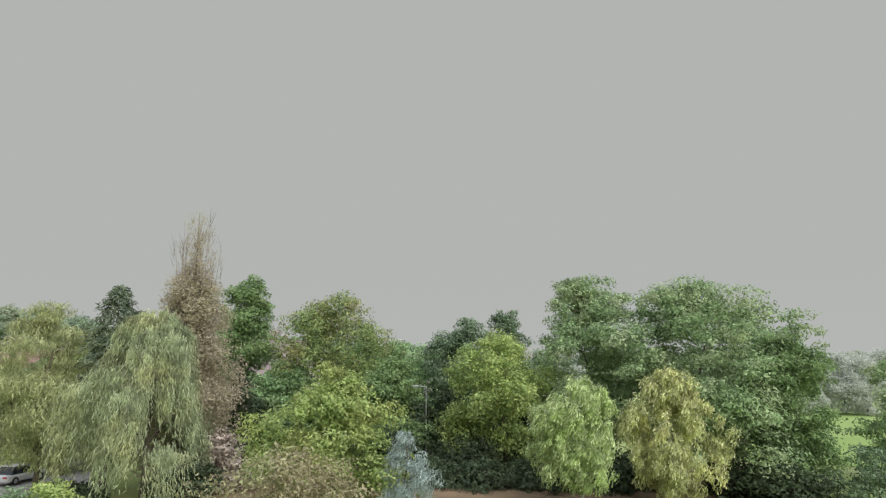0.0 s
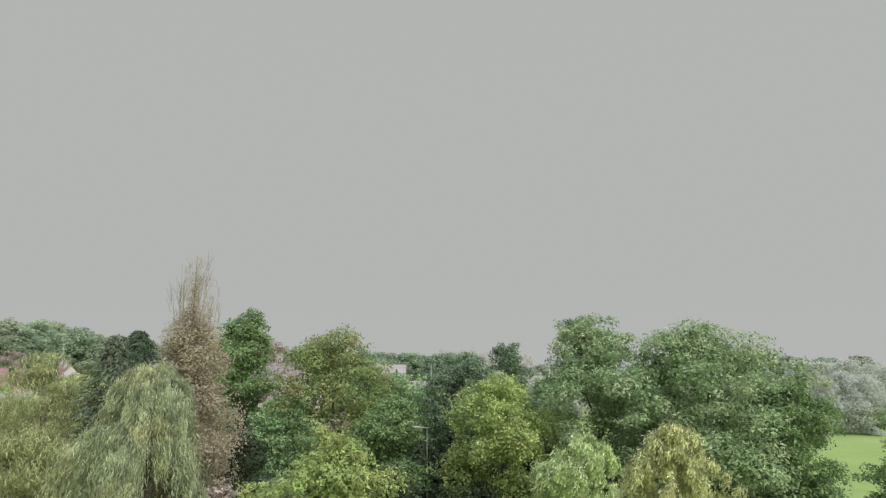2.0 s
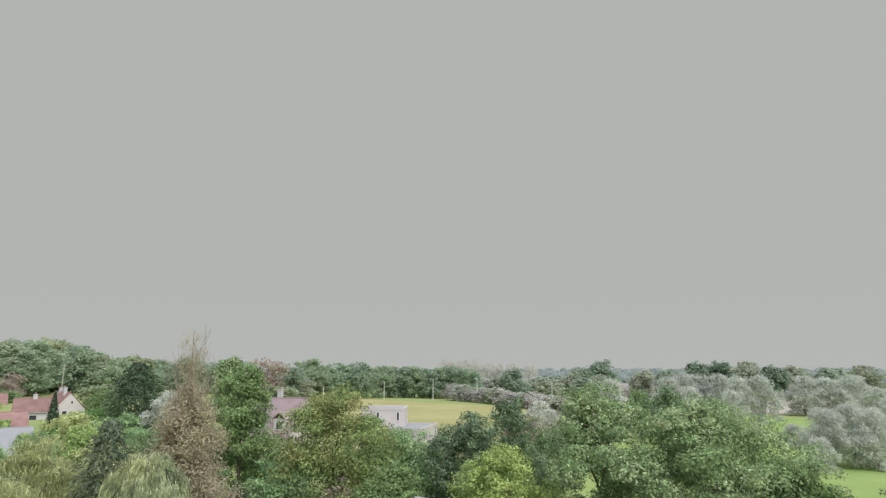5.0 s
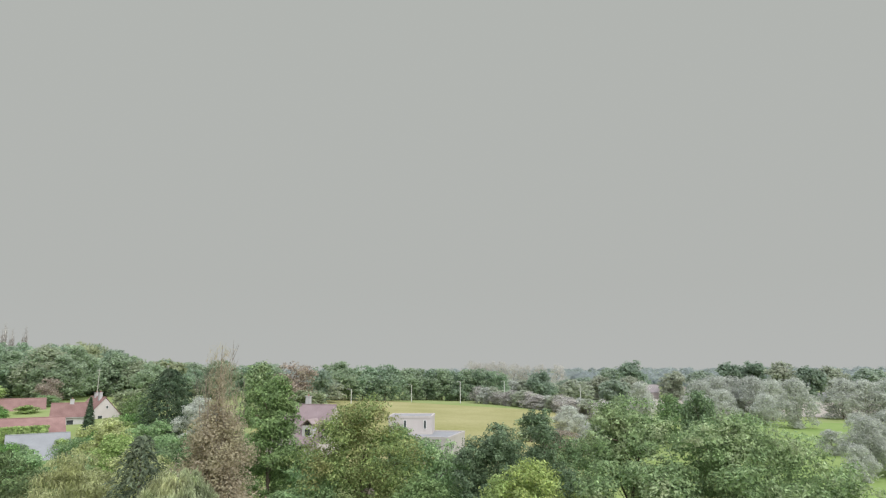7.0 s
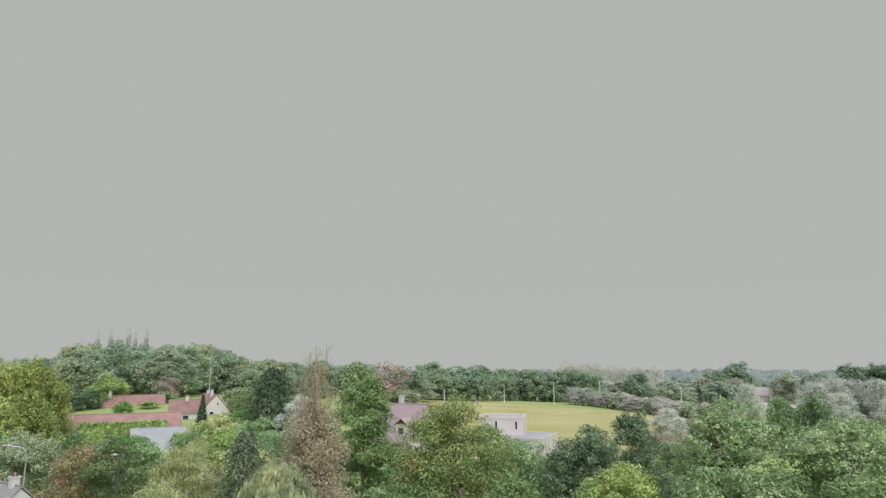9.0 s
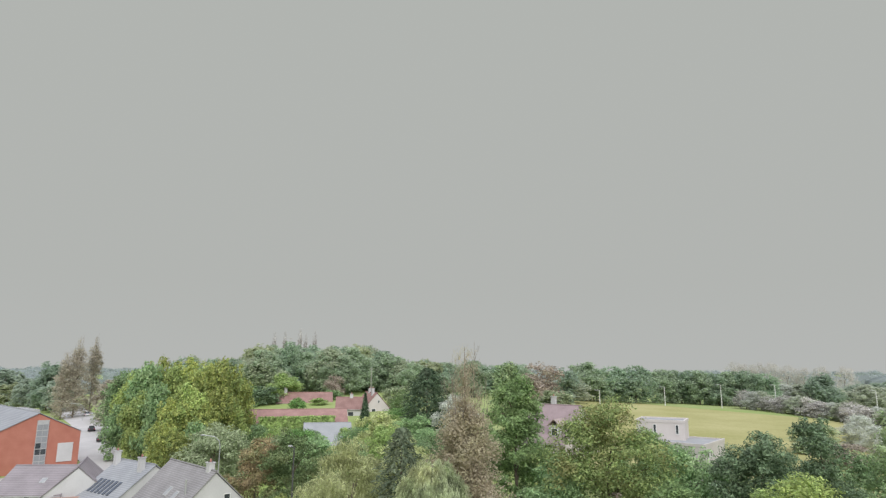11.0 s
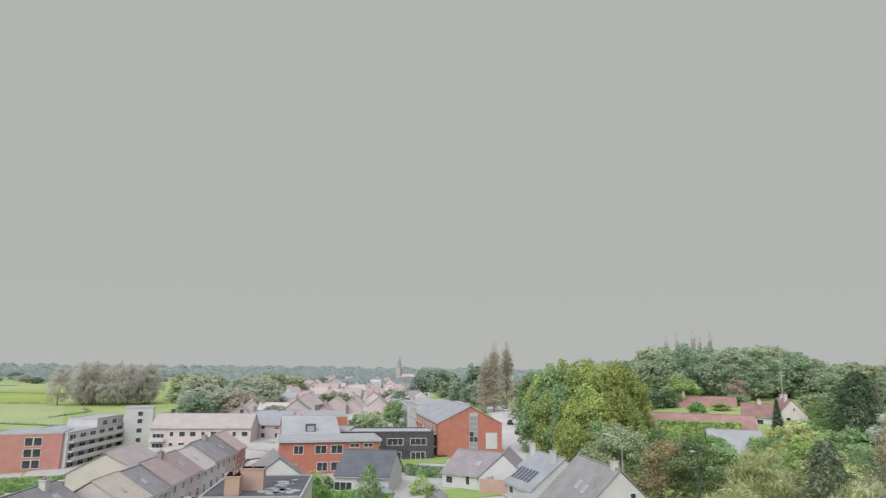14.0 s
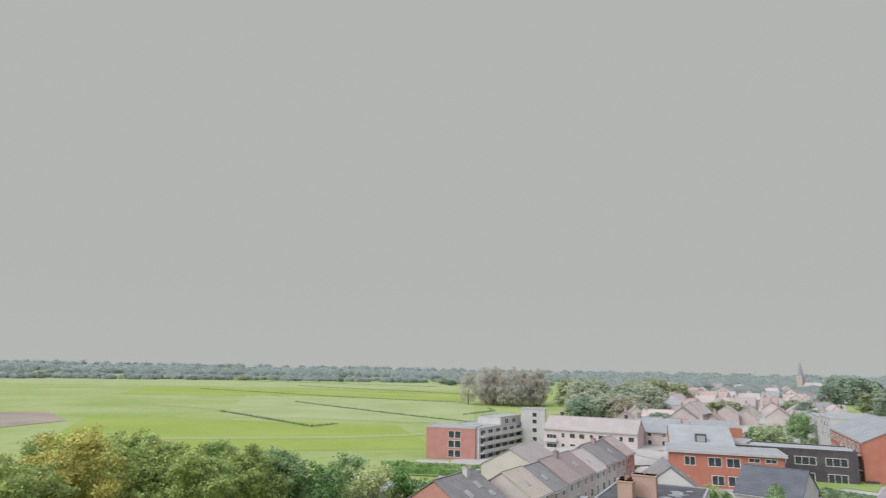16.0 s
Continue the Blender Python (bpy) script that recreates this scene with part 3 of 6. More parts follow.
def drape(name, label, corners, material, lift=0.06, step=5.0, category="ground"):
    """A sheet laid on the land inside a polygon of four corners, split into a grid."""
    a, b, c, d = [Vector((*p, 0)) for p in corners]
    nu = max(2, int(max((b - a).length, (c - d).length) / step))
    nv = max(2, int(max((d - a).length, (c - b).length) / step))
    verts, faces = [], []
    for j in range(nv + 1):
        for i in range(nu + 1):
            p = a.lerp(b, i / nu).lerp(d.lerp(c, i / nu), j / nv)
            verts.append((p.x, p.y, ground_z(p.x, p.y) + lift))
    for j in range(nv):
        for i in range(nu):
            k = j * (nu + 1) + i
            faces.append((k, k + 1, k + nu + 2, k + nu + 1))
    me = mesh_from(name, verts, faces)
    for p in me.polygons:
        p.use_smooth = True
    return tagged(part(name, me, material), label, category, kind="structure")


def strip(name, label, pts, width, material, lift=0.08, category="road"):
    """A band of even width along a line on the land."""
    dense = []
    for p, q in zip(pts, pts[1:]):
        n = max(1, int(math.dist(p, q) / 5))
        dense += [(p[0] + (q[0] - p[0]) * i / n, p[1] + (q[1] - p[1]) * i / n) for i in range(n)]
    dense.append(pts[-1])
    verts, faces = [], []
    for i, p in enumerate(dense):
        q0, q1 = dense[max(0, i - 1)], dense[min(len(dense) - 1, i + 1)]
        t = Vector((q1[0] - q0[0], q1[1] - q0[1])).normalized()
        for s in (-0.5, 0.5):
            x, y = p[0] - t.y * s * width, p[1] + t.x * s * width
            verts.append((x, y, ground_z(x, y) + lift))
        if i:
            k = 2 * i
            faces.append((k - 2, k, k + 1, k - 1))
    return tagged(part(name, mesh_from(name, verts, faces), material), label, category, kind="structure")


M_STUBBLE = smat("pale_stubble", (0.36, 0.32, 0.27), (0.46, 0.42, 0.36), 0.95, 0.05, 1.0, 0.3)
drape("field", "yellowing crop field on a low hill", [polar(24, 118), polar(-9, 112), polar(-13.0, 236), polar(12.6, 322)], M_FIELD, 0.15, 8, "field")
drape("wood_floor", "brown leaf litter under the trees", [polar(24, 50), polar(-24, 50), polar(-26, 72), polar(24, 76)], M_WOODFLOOR, 0.05, 4)
drape("yard", "pale gravel yard behind the willows", [polar(40, 62), polar(29, 62), polar(29, 84), polar(40, 84)], M_PAVE, 0.05, 5, "yard")
drape("paddock", "bright green paddock beside the willows", [polar(-24, 75), polar(-40, 80), polar(-38, 300), polar(-22, 300)], M_LAWN, 0.06, 8, "grass")
drape("far_meadow", "bare pale stubble strip beyond the willows", [polar(-9, 345), polar(-40, 335), polar(-40, 470), polar(-9, 500)], M_STUBBLE, 0.1, 15, "field")
drape("farm_lawn", "green lawn before the farm barn", [polar(42, 140), polar(35.5, 140), polar(35.5, 160), polar(42, 160)], M_LAWN, 0.08, 5, "grass")
strip("main_road", "pale concrete road into the town", [polar(38, 84), polar(47, 118), polar(52, 165), polar(53.3, 235), polar(55.5, 330), polar(59, 520), polar(61, 700)], 11, M_ROAD)
strip("side_street", "pale terraced street", [(-70, 5), (-92, 17.5), (-122, 31), (-157, 46), (-230, 84)], 9, M_ROAD, 0.09)
drape("town_yards", "paved yards and drives between houses", [(-66, 26), (-84, 80), (-128, 98), (-128, 30)], M_PAVE, 0.04, 4, "yard")
drape("garden_lawn", "lawn of a back garden with a hedge", [(-112, 52), (-128, 72), (-136, 72), (-122, 50)], M_LAWN, 0.1, 4, "grass")
drape("back_lawn", "green lawn behind the dark brick wing", [(-141.8, 72.4), (-130, 66.4), (-122.3, 73.5), (-134, 82)], M_LAWN, 0.12, 3, "grass")
drape("side_lawn", "small lawn beside the cream house", [(-100, 56), (-91, 60), (-90, 66), (-98, 64)], M_LAWN, 0.14, 3, "grass")
drape("front_lawn", "small green lawn beside the brick houses", [(-88, 48), (-99, 60), (-94, 65), (-82, 53)], M_LAWN, 0.1, 3, "grass")
drape("apartment_yard", "pale paved yards behind the terraced row", [(-152, 47), (-134, -10), (-181, -6), (-201, 27)], M_PAVE, 0.35, 4, "yard")
drape("apartment_yard", "pale paved court before the apartments", [(-152.2, 47.3), (-201.2, 27.3), (-186, 46), (-162, 54)], M_PAVE, 0.35, 4, "yard")
drape("town_ground", "paved streets and yards of the town", [polar(60, 172), polar(77, 190), polar(72.5, 620), polar(60.5, 660)], M_PAVE, 0.1, 10, "street")
drape("forecourt", "paved forecourt of the apartment block", [(-166, -16), (-181, -16), (-181, -7), (-166, -7)], M_PAVE, 0.06, 5, "yard")

M_BRIGHT = smat("fresh_pasture", (0.20, 0.275, 0.045), (0.27, 0.325, 0.08), 0.95, 0.02, 0.4, 0.2)
M_PALEGRASS = smat("pale_sedge_meadow", (0.245, 0.3, 0.12), (0.325, 0.36, 0.18), 0.95, 0.03, 0.5, 0.2)
drape("pasture", "fresh green pasture parcel in the river meadows", [polar(93, 205), polar(126, 215), polar(122, 345), polar(97, 285)], M_BRIGHT, 0.05, 14, "grass")
drape("pasture", "pale sedge parcel in the river meadows", [polar(90, 300), polar(112, 330), polar(110, 560), polar(90, 480)], M_PALEGRASS, 0.07, 18, "grass")
drape("pasture", "fresh green parcel beyond the ditch", [polar(91, 500), polar(120, 560), polar(118, 760), polar(90, 690)], M_BRIGHT, 0.06, 22, "grass")
drape("pasture", "pale far parcel before the woods", [polar(88, 720), polar(128, 820), polar(128, 1050), polar(88, 980)], M_PALEGRASS, 0.08, 30, "grass")
K = 26 / 22
for pts, w in [
    ([(-370, -106), (-300, -42), (-259, -0.5)], 3.6),
    ([(-286, -116), (-266, -96), (-226, -58), (-239, -52)], 2.6),
    ([(-300, -5), (-330, 10), (-350, 8)], 2.2),
    ([(-520, -230), (-420, -60), (-400, -5)], 2.2),
    ([(-640, -180), (-560, -60), (-520, 0)], 2.4),
    ([(-800, -420), (-760, -220), (-700, -40)], 3.0),
]:
    strip("ditch", "dark sedge-lined ditch across the meadow", [(x * K, y * K) for x, y in pts], w * 0.7, M_DITCH, 0.12, "ditch")
    rng = np.random.default_rng(int(w * 100))
    tufts = []
    for (x0, y0), (x1, y1) in zip(pts, pts[1:]):
        n = int(math.dist((x0, y0), (x1, y1)) * 14)
        f = rng.random(n)
        c = np.stack([K * (x0 + (x1 - x0) * f), K * (y0 + (y1 - y0) * f), -3.9 + 0.5 * rng.random(n) * (np.sin(f * 40) > -0.6)], 1)
        c[:, :2] += rng.normal(size=(n, 2)) * w * 0.3
        tufts.append(leaves_at(rng, c, np.zeros((n, 3)), 0.5, 0.3, 0.8, 0.1, along=np.array([0, 0, 1.0])))
    tagged(part("sedge", leaf_mesh("sedge", np.concatenate(tufts)), LEAF["dark"]), "dark sedge tufts along a meadow ditch", "sedge", kind="stuff")
for pts, w in [
    ([(-180, -95), (-196, -40), (-215, -6)], 9),
    ([(-420, -200), (-380, -90), (-330, -10)], 16),
    ([(-600, -300), (-520, -120), (-480, -20)], 26),
    ([(-330, -190), (-300, -120), (-268, -80)], 7),
]:
    strip("dry_grass", "straw-coloured dry grass in the meadow", [(x * K, y * K) for x, y in pts], w * 0.6, M_PALEGRASS, 0.1, "grass")
drape("soil", "bare grey-brown soil at the meadow edge", [polar(123.4, 320), polar(134, 268), polar(134, 400), polar(124.6, 372)], M_MUD, 0.14, 8, "soil")


# ---- buildings ----
def window(parent, m, w, h, frame_mat=None, shutter=0.0):
    """A window on a wall: frame proud of the wall, mullion, recessed pane. m: its centre, x along the wall, -y outwards."""
    fm = frame_mat or M_FRAME
    f = 0.09
    bm = bmesh.new()
    add_box(bm, -w / 2, w / 2, -0.07, 0.05, h / 2 - f, h / 2)
    add_box(bm, -w / 2, w / 2, -0.07, 0.05, -h / 2, -h / 2 + f)
    add_box(bm, -w / 2, -w / 2 + f, -0.068, 0.048, -h / 2 + f, h / 2 - f)
    add_box(bm, w / 2 - f, w / 2, -0.068, 0.048, -h / 2 + f, h / 2 - f)
    if w > 1.3:
        for k in range(1, int(w / 1.0)):
            x = -w / 2 + k * w / int(w / 1.0)
            add_box(bm, x - 0.035, x + 0.035, -0.06, 0.04, -h / 2 + f, h / 2 - f)
    ob = part("window", bm, fm, parent)
    ob.matrix_local = m
    part("pane", box(-w / 2 + f, w / 2 - f, -0.02, 0.03, -h / 2 + f, h / 2 - f), M_GLASS, ob)
    return ob


def chimney(parent, x, y, z0, z1, sx=0.8, sy=0.7, mat=None, pots=1):
    bm = box(x - sx / 2, x + sx / 2, y - sy / 2, y + sy / 2, z0, z1, 0.02)
    add_box(bm, x - sx / 2 - 0.08, x + sx / 2 + 0.08, y - sy / 2 - 0.08, y + sy / 2 + 0.08, z1 - 0.15, z1)
    ob = part("chimney", bm, mat or M_WHITE, parent)
    for k in range(pots):
        b2 = bmesh.new()
        px = x + (k - (pots - 1) / 2) * 0.35
        tube(b2, [(px, y, z1), (px, y, z1 + 0.35)], [0.13, 0.11], 8)
        part("chimney_pot", b2, M_DULLBRICK, ob)
    return ob


def gable_house(name, label, a, b, width, eave, ridge, wall, roof, zb=None, wins=(), chims=(), skylights=(), solar=None, gable=None, over=0.35, group=""):
    """A house whose ridge runs from a to b. wins: (side, along, height, w, h), sides f b (long, -y and +y), l r (gables)."""
    mid = ((a[0] + b[0]) / 2, (a[1] + b[1]) / 2)
    L = math.dist(a, b)
    if zb is None:
        zb = 0.0 if math.atan2(-mid[0], mid[1]) > radians(43) else ground_z(*mid)
    z = zb - 0.3
    root = thing(name, label, "house", pose(mid[0], mid[1], z, 0, 0, math.degrees(math.atan2(b[1] - a[1], b[0] - a[0]))), group)
    e, r, w = eave + 0.16, ridge + 0.16, width / 2
    x = L / 2
    bm = bmesh.new()
    vs = [bm.verts.new(p) for p in ((-x, -w, 0), (-x, w, 0), (-x, w, e), (-x, 0, r - 0.12), (-x, -w, e), (x, -w, 0), (x, w, 0), (x, w, e), (x, 0, r - 0.12), (x, -w, e))]
    for f in ((0, 1, 2, 3, 4), (9, 8, 7, 6, 5), (0, 4, 9, 5), (1, 6, 7, 2), (4, 3, 8, 9), (3, 2, 7, 8), (0, 5, 6, 1)):
        bm.faces.new([vs[i] for i in f])
    part("wall", bm, wall, root)
    slope = (r - e) / w
    bm = bmesh.new()
    th = 0.16
    prof = [(-w - over, e - slope * over), (0, r), (w + over, e - slope * over)]
    for (y0, z0), (y1, z1) in (prof[:2], prof[1:]):
        add = [bm.verts.new((sx * (x + 0.15), yy, zz + dz)) for sx in (-1, 1) for yy, zz in ((y0, z0), (y1, z1)) for dz in (0.02, th)]
        for f in ((0, 1, 3, 2), (4, 6, 7, 5), (0, 4, 5, 1), (2, 3, 7, 6), (1, 5, 7, 3), (0, 2, 6, 4)):
            bm.faces.new([add[i] for i in f])
    ro = part("roof", bm, roof, root)
    bm = bmesh.new()
    tube(bm, [(-x - 0.15, 0, r + th - 0.02), (x + 0.15, 0, r + th - 0.02)], [0.13, 0.13], 6)
    part("ridge_cap", bm, roof, ro)
    for s in (-1, 1):
        part("gutter", box(-x - 0.1, x + 0.1, s * (w + over + 0.06) - 0.06, s * (w + over + 0.06) + 0.06, e - slope * over - 0.1, e - slope * over + 0.03), M_TRIM, ro)
    for side, u, hz, ww, wh in wins:
        hz += 0.3
        m = {"f": pose(u, -w, hz), "b": pose(u, w, hz, 0, 0, 180), "l": pose(-x, u, hz, 0, 0, -90), "r": pose(x, u, hz, 0, 0, 90)}[side]
        window(root, m, ww, wh)
    for cx, cy, top in chims:
        chimney(root, cx, cy, r - abs(cy) * slope - 0.6, top + 0.3, 0.9, 0.75, gable or M_WHITE)
    ang = math.degrees(math.atan(slope))
    for side, u, v, ww, wh in skylights:
        s = -1 if side == "f" else 1
        m = pose(u, s * v, r - v * slope + th + 0.03, -s * ang, 0, 0)
        sk = part("skylight", box(-ww / 2, ww / 2, -wh / 2, wh / 2, -0.03, 0.06), M_TRIM if solar is None else M_FRAME, ro)
        sk.matrix_local = m
        part("pane", box(-ww / 2 + 0.08, ww / 2 - 0.08, -wh / 2 + 0.08, wh / 2 - 0.08, 0.055, 0.075), M_GLASS if solar else M_ROOF_PALE, sk)
    if solar:
        side, u0, n, v, pw, ph = solar
        s = -1 if side == "f" else 1
        for k in range(n):
            p = part("solar_panel", box(-pw / 2, pw / 2, -ph / 2, ph / 2, 0.0, 0.06), M_SOLAR, ro)
            p.matrix_local = pose(u0 + k * (pw + 0.5), s * v, r - v * slope + th + 0.06, -s * ang, 0, 0)
    return root


def flat_block(name, label, a, b, depth, h, wall, roof, zb=None, wins=(), parapet=0.25, trim=None, category="building", over=0.0):
    """A flat-roofed block with its front from a to b (left to right as seen from outside), going back by depth."""
    L = math.dist(a, b)
    ang = math.degrees(math.atan2(b[1] - a[1], b[0] - a[0]))
    mid = ((a[0] + b[0]) / 2, (a[1] + b[1]) / 2)
    z = (ground_z(*mid) if zb is None else zb) - 0.3
    root = thing(name, label, category, pose(mid[0], mid[1], z, 0, 0, ang))
    h += 0.3
    x = L / 2
    part("wall", box(-x, x, 0, depth, 0, h), wall, root)
    ro = part("roof", box(-x + 0.2 - over, x - 0.2 + over, 0.2 - over, depth - 0.2, h, h + 0.08), roof, root)
    bm = bmesh.new()
    o = over
    add_box(bm, -x - 0.05 - o, x + 0.05 + o, -0.05 - o, 0.2 - o, h - 0.15, h + parapet)
    add_box(bm, -x - 0.05 - o, x + 0.05 + o, depth - 0.2, depth + 0.05, h - 0.15, h + parapet)
    add_box(bm, -x - 0.05 - o, -x + 0.2 - o, 0.2 - o, depth - 0.2, h - 0.15, h + parapet)
    add_box(bm, x - 0.2 + o, x + 0.05 + o, 0.2 - o, depth - 0.2, h - 0.15, h + parapet)
    part("parapet", bm, trim or M_TRIM, ro)
    for side, u, hz, ww, wh in wins:
        hz += 0.3
        m = {"f": pose(u, 0, hz), "l": pose(-x, depth / 2 + u, hz, 0, 0, -90), "r": pose(x, depth / 2 + u, hz, 0, 0, 90)}[side]
        window(root, m, ww, wh)
    return root


# white house with the tall dark tiled roof
gable_house("house", "white rendered house with steep grey tiled roof", (-71.4, 65.9), (-58.4, 60.9), 12.6, 3.6, 9.6, M_WHITE, M_ROOF_GREY,
            wins=[("r", 1.6, 6.2, 0.9, 1.3), ("r", -2.4, 2.2, 1.6, 1.3), ("f", -3, 2.0, 1.8, 1.4)], chims=[(5.3, 0.0, 10.5)],
            skylights=[("f", 0.4, 3.0, 0.9, 1.3), ("f", 2.9, 3.2, 0.9, 1.3)])
pipe = bmesh.new()
tube(pipe, [(-61.2, 59.0, 6.6), (-61.2, 59.0, 8.7)], [0.12, 0.12], 8)
tagged(part("flue_pipe", pipe, M_METAL), "grey metal flue pipe on a tiled roof", "flue pipe")
# house with solar panels
gable_house("house", "white house with slate roof and solar panels", (-90.5, 73.2), (-80.2, 71.2), 12.5, 3.0, 7.6, M_WHITE, M_ROOF_SLATE,
            wins=[("r", -2.0, 2.0, 1.4, 1.3), ("f", -2, 1.9, 1.6, 1.4)], chims=[(-4.5, -0.8, 9.0), (3.4, -1.2, 8.7)], solar=("f", -3.4, 6, 4.4, 0.62, 2.6))
flat_block("annexe", "low white annexe with pale flat roof", (-78.5, 57.6), (-70.5, 55.0), 5.5, 3.0, M_WHITE, M_ROOF_PALE, category="annexe")
# house with the pointed white gable
M_ROOF_PLUM = smat("plum_grey_roof_tiles", (0.22, 0.195, 0.205), (0.31, 0.28, 0.29), 0.8, 0.4, 5.0, 0.5, bands=1.6)
gable_house("house", "cream house with brown tiled roof", (-104.6, 66.0), (-95.5, 70.8), 12.0, 3.4, 6.6, M_WHITE, M_ROOF_PLUM,
            wins=[("f", -3.6, 2.0, 1.5, 1.3), ("f", 0.2, 2.2, 0.9, 1.6), ("l", 0, 2.2, 1.2, 1.2)], skylights=[("f", 1.0, 3.4, 0.8, 1.2)])
gable_house("house_wing", "house wing with pale boarded gable over tan brick", (-99.5, 74.2), (-91.4, 66.9), 8.6, 3.3, 7.2, M_WHITE, M_ROOF_PLUM,
            wins=[("r", 0.0, 2.0, 1.8, 1.3)])
tagged(part("garage_wall", box(-4.1, 4.1, 0, 0.3, 0, 3.0, 0.02), M_TANBRICK), "tan brick garden wall under a pale gable", "wall").matrix_world = pose(-90.6, 66.3, 0, 0, 0, 46.5)
# blue-tiled house
gable_house("house", "white house with blue-black tiled roof", (-110.2, 45.0), (-104.4, 52.5), 12.2, 3.6, 7.0, M_WHITE, M_ROOF_BLUE,
            wins=[("f", -3.2, 1.7, 3.2, 1.5), ("f", 2.4, 1.8, 1.2, 1.3)])
# pale roof house by the street
gable_house("house", "white house with worn grey gable roof", (-113.3, 32.6), (-102.5, 30.6), 9.5, 3.8, 7.4, M_WHITE, M_ROOF_GREY,
            wins=[("r", 0, 3.6, 1.1, 1.2)], skylights=[("b", 0.6, 2.4, 0.7, 0.9)])
# flat-roofed house with brick chimney stacks
fb = flat_block("flat_roofed_house", "house with weathered black flat roof and brick stacks", (-72.6, 13.2), (-68.2, 23.0), 13.5, 7.8, M_CREAM, M_BITUMEN,
                wins=[("f", -3, 4.6, 1.6, 1.4), ("f", 2, 4.6, 1.6, 1.4)], parapet=0.18, trim=M_ROOF_PALE, category="house")
for cx, cy, sx, sy, top, mt in ((-2.2, 1.8, 1.6, 1.6, 10.2, M_TANBRICK), (-0.6, 4.4, 2.6, 1.4, 10.6, M_TANBRICK), (-3.4, 9.5, 2.2, 2.0, 9.2, M_WHITE)):
    chimney(fb, cx, cy, 8.0, top, sx, sy, mt, 1)
rng = np.random.default_rng(5)
for k in range(16):
    s = 0.5 + rng.random()
    bm = bmesh.new()
    bmesh.ops.create_circle(bm, cap_ends=True, segments=9, radius=s * 0.7)
    for v in bm.verts:
        v.co *= 0.6 + 0.6 * rng.random()
    ex = bmesh.ops.extrude_face_region(bm, geom=list(bm.faces))
    bmesh.ops.translate(bm, vec=(0, 0, 0.012), verts=[g for g in ex["geom"] if isinstance(g, bmesh.types.BMVert)])
    sp = part("roof_patch", bm, M_ROOF_PALE, fb, "pale worn patch of roofing")
    sp.matrix_local = pose(0.8 + 3.4 * rng.random(), 2.0 + 9 * rng.random(), 8.182)

# red brick gable block with the glazed stair strip
rb = gable_house("residential_block", "orange-red brick gabled residential block", (-162.1, 96.4), (-128.3, 84.1), 15.8, 8.9, 12.8, M_BRICK, M_ROOF_SLATE, zb=0, over=0.06,
                 wins=[("f", -16 + 4.2 * i, z, 2.2, 1.5) for i in range(8) for z in (1.8, 4.6, 7.4)], skylights=[("f", -6, 5, 3.0, 1.0), ("f", 4, 5, 3.0, 1.0)])
st = part("stair_glazing", box(17.98, 18.13, -0.2, 1.9, 1.2, 11.6), M_TRIM, rb, "tall strip of stair glazing")
for k in range(8):
    part("pane", box(18.13, 18.16, -0.1, 0.8, 1.3 + k * 1.2, 2.35 + k * 1.2), M_ROOF_SLATE if k not in (3, 4) else M_GLASS, st)
    part("pane", box(18.13, 18.16, 0.9, 1.8, 1.3 + k * 1.2, 2.35 + k * 1.2), M_ROOF_SLATE if k not in (3,) else M_GLASS, st)
part("wall_panel", box(17.98, 18.09, 3.9, 6.7, 3.2, 6.9), M_WHITE, rb, "pale square wall panel")
part("plinth", box(17.98, 18.12, -7.9, -5.6, 0.3, 2.0), M_DARKCLAD, rb, "dark brick plinth")
for k in range(4):
    px, py = -127.7 - 0.94 * (37 + 17.5 * k), 85.0 + 0.34 * (37 + 17.5 * k)
    hk = 11.0 - 0.6 * k
    flat_block("flats", "pale flat-roofed flats behind the brick block", (px - 2.9, py - 8), (px + 2.6, py + 7.2), 16, hk, M_WHITE, M_ROOF_PALE, zb=0,
               wins=[("f", -5, hk - 1.6, 1.8, 1.5)] + [("l", u, z, 1.8, 1.5) for u in (-4, 0.5, 5) for z in (hk - 1.7, hk - 4.5)])

# brick school and its dark wing
flat_block("school", "red brick two-storey school with pale flat roof", (-126.6, 37.6), (-121.1, 56.8), 11, 6.9, M_BRICK, M_ROOF_PALE, zb=0,
           wins=[("f", -6.2, 5.3, 2.0, 1.7), ("f", -1.8, 5.3, 2.4, 1.7), ("f", 1.4, 5.3, 2.4, 1.7), ("f", 5.0, 6.0, 2.0, 0.8), ("f", 7.8, 6.0, 2.0, 0.8),
                 ("f", -1.4, 2.0, 2.2, 1.8), ("f", 1.6, 2.0, 2.6, 1.8), ("f", 5.5, 2.0, 2.6, 1.8)], parapet=0.35, over=0.5)
hall = gable_house("school_hall", "school hall with broad pale grey roof and roof window", (-149.1, 44.5), (-145.8, 56.5), 26, 6.9, 10.2, M_BRICK, M_ROOF_PALE, zb=0, over=0.2)
dm = part("dormer", box(-1.2, 1.0, -10.6, -8.9, 7.6, 9.4, 0.05), M_DARKTRIM, hall, "small dark-framed roof window")
part("pane", box(-0.9, 0.7, -10.66, -10.59, 7.9, 9.1), M_ROOF_PALE, dm)
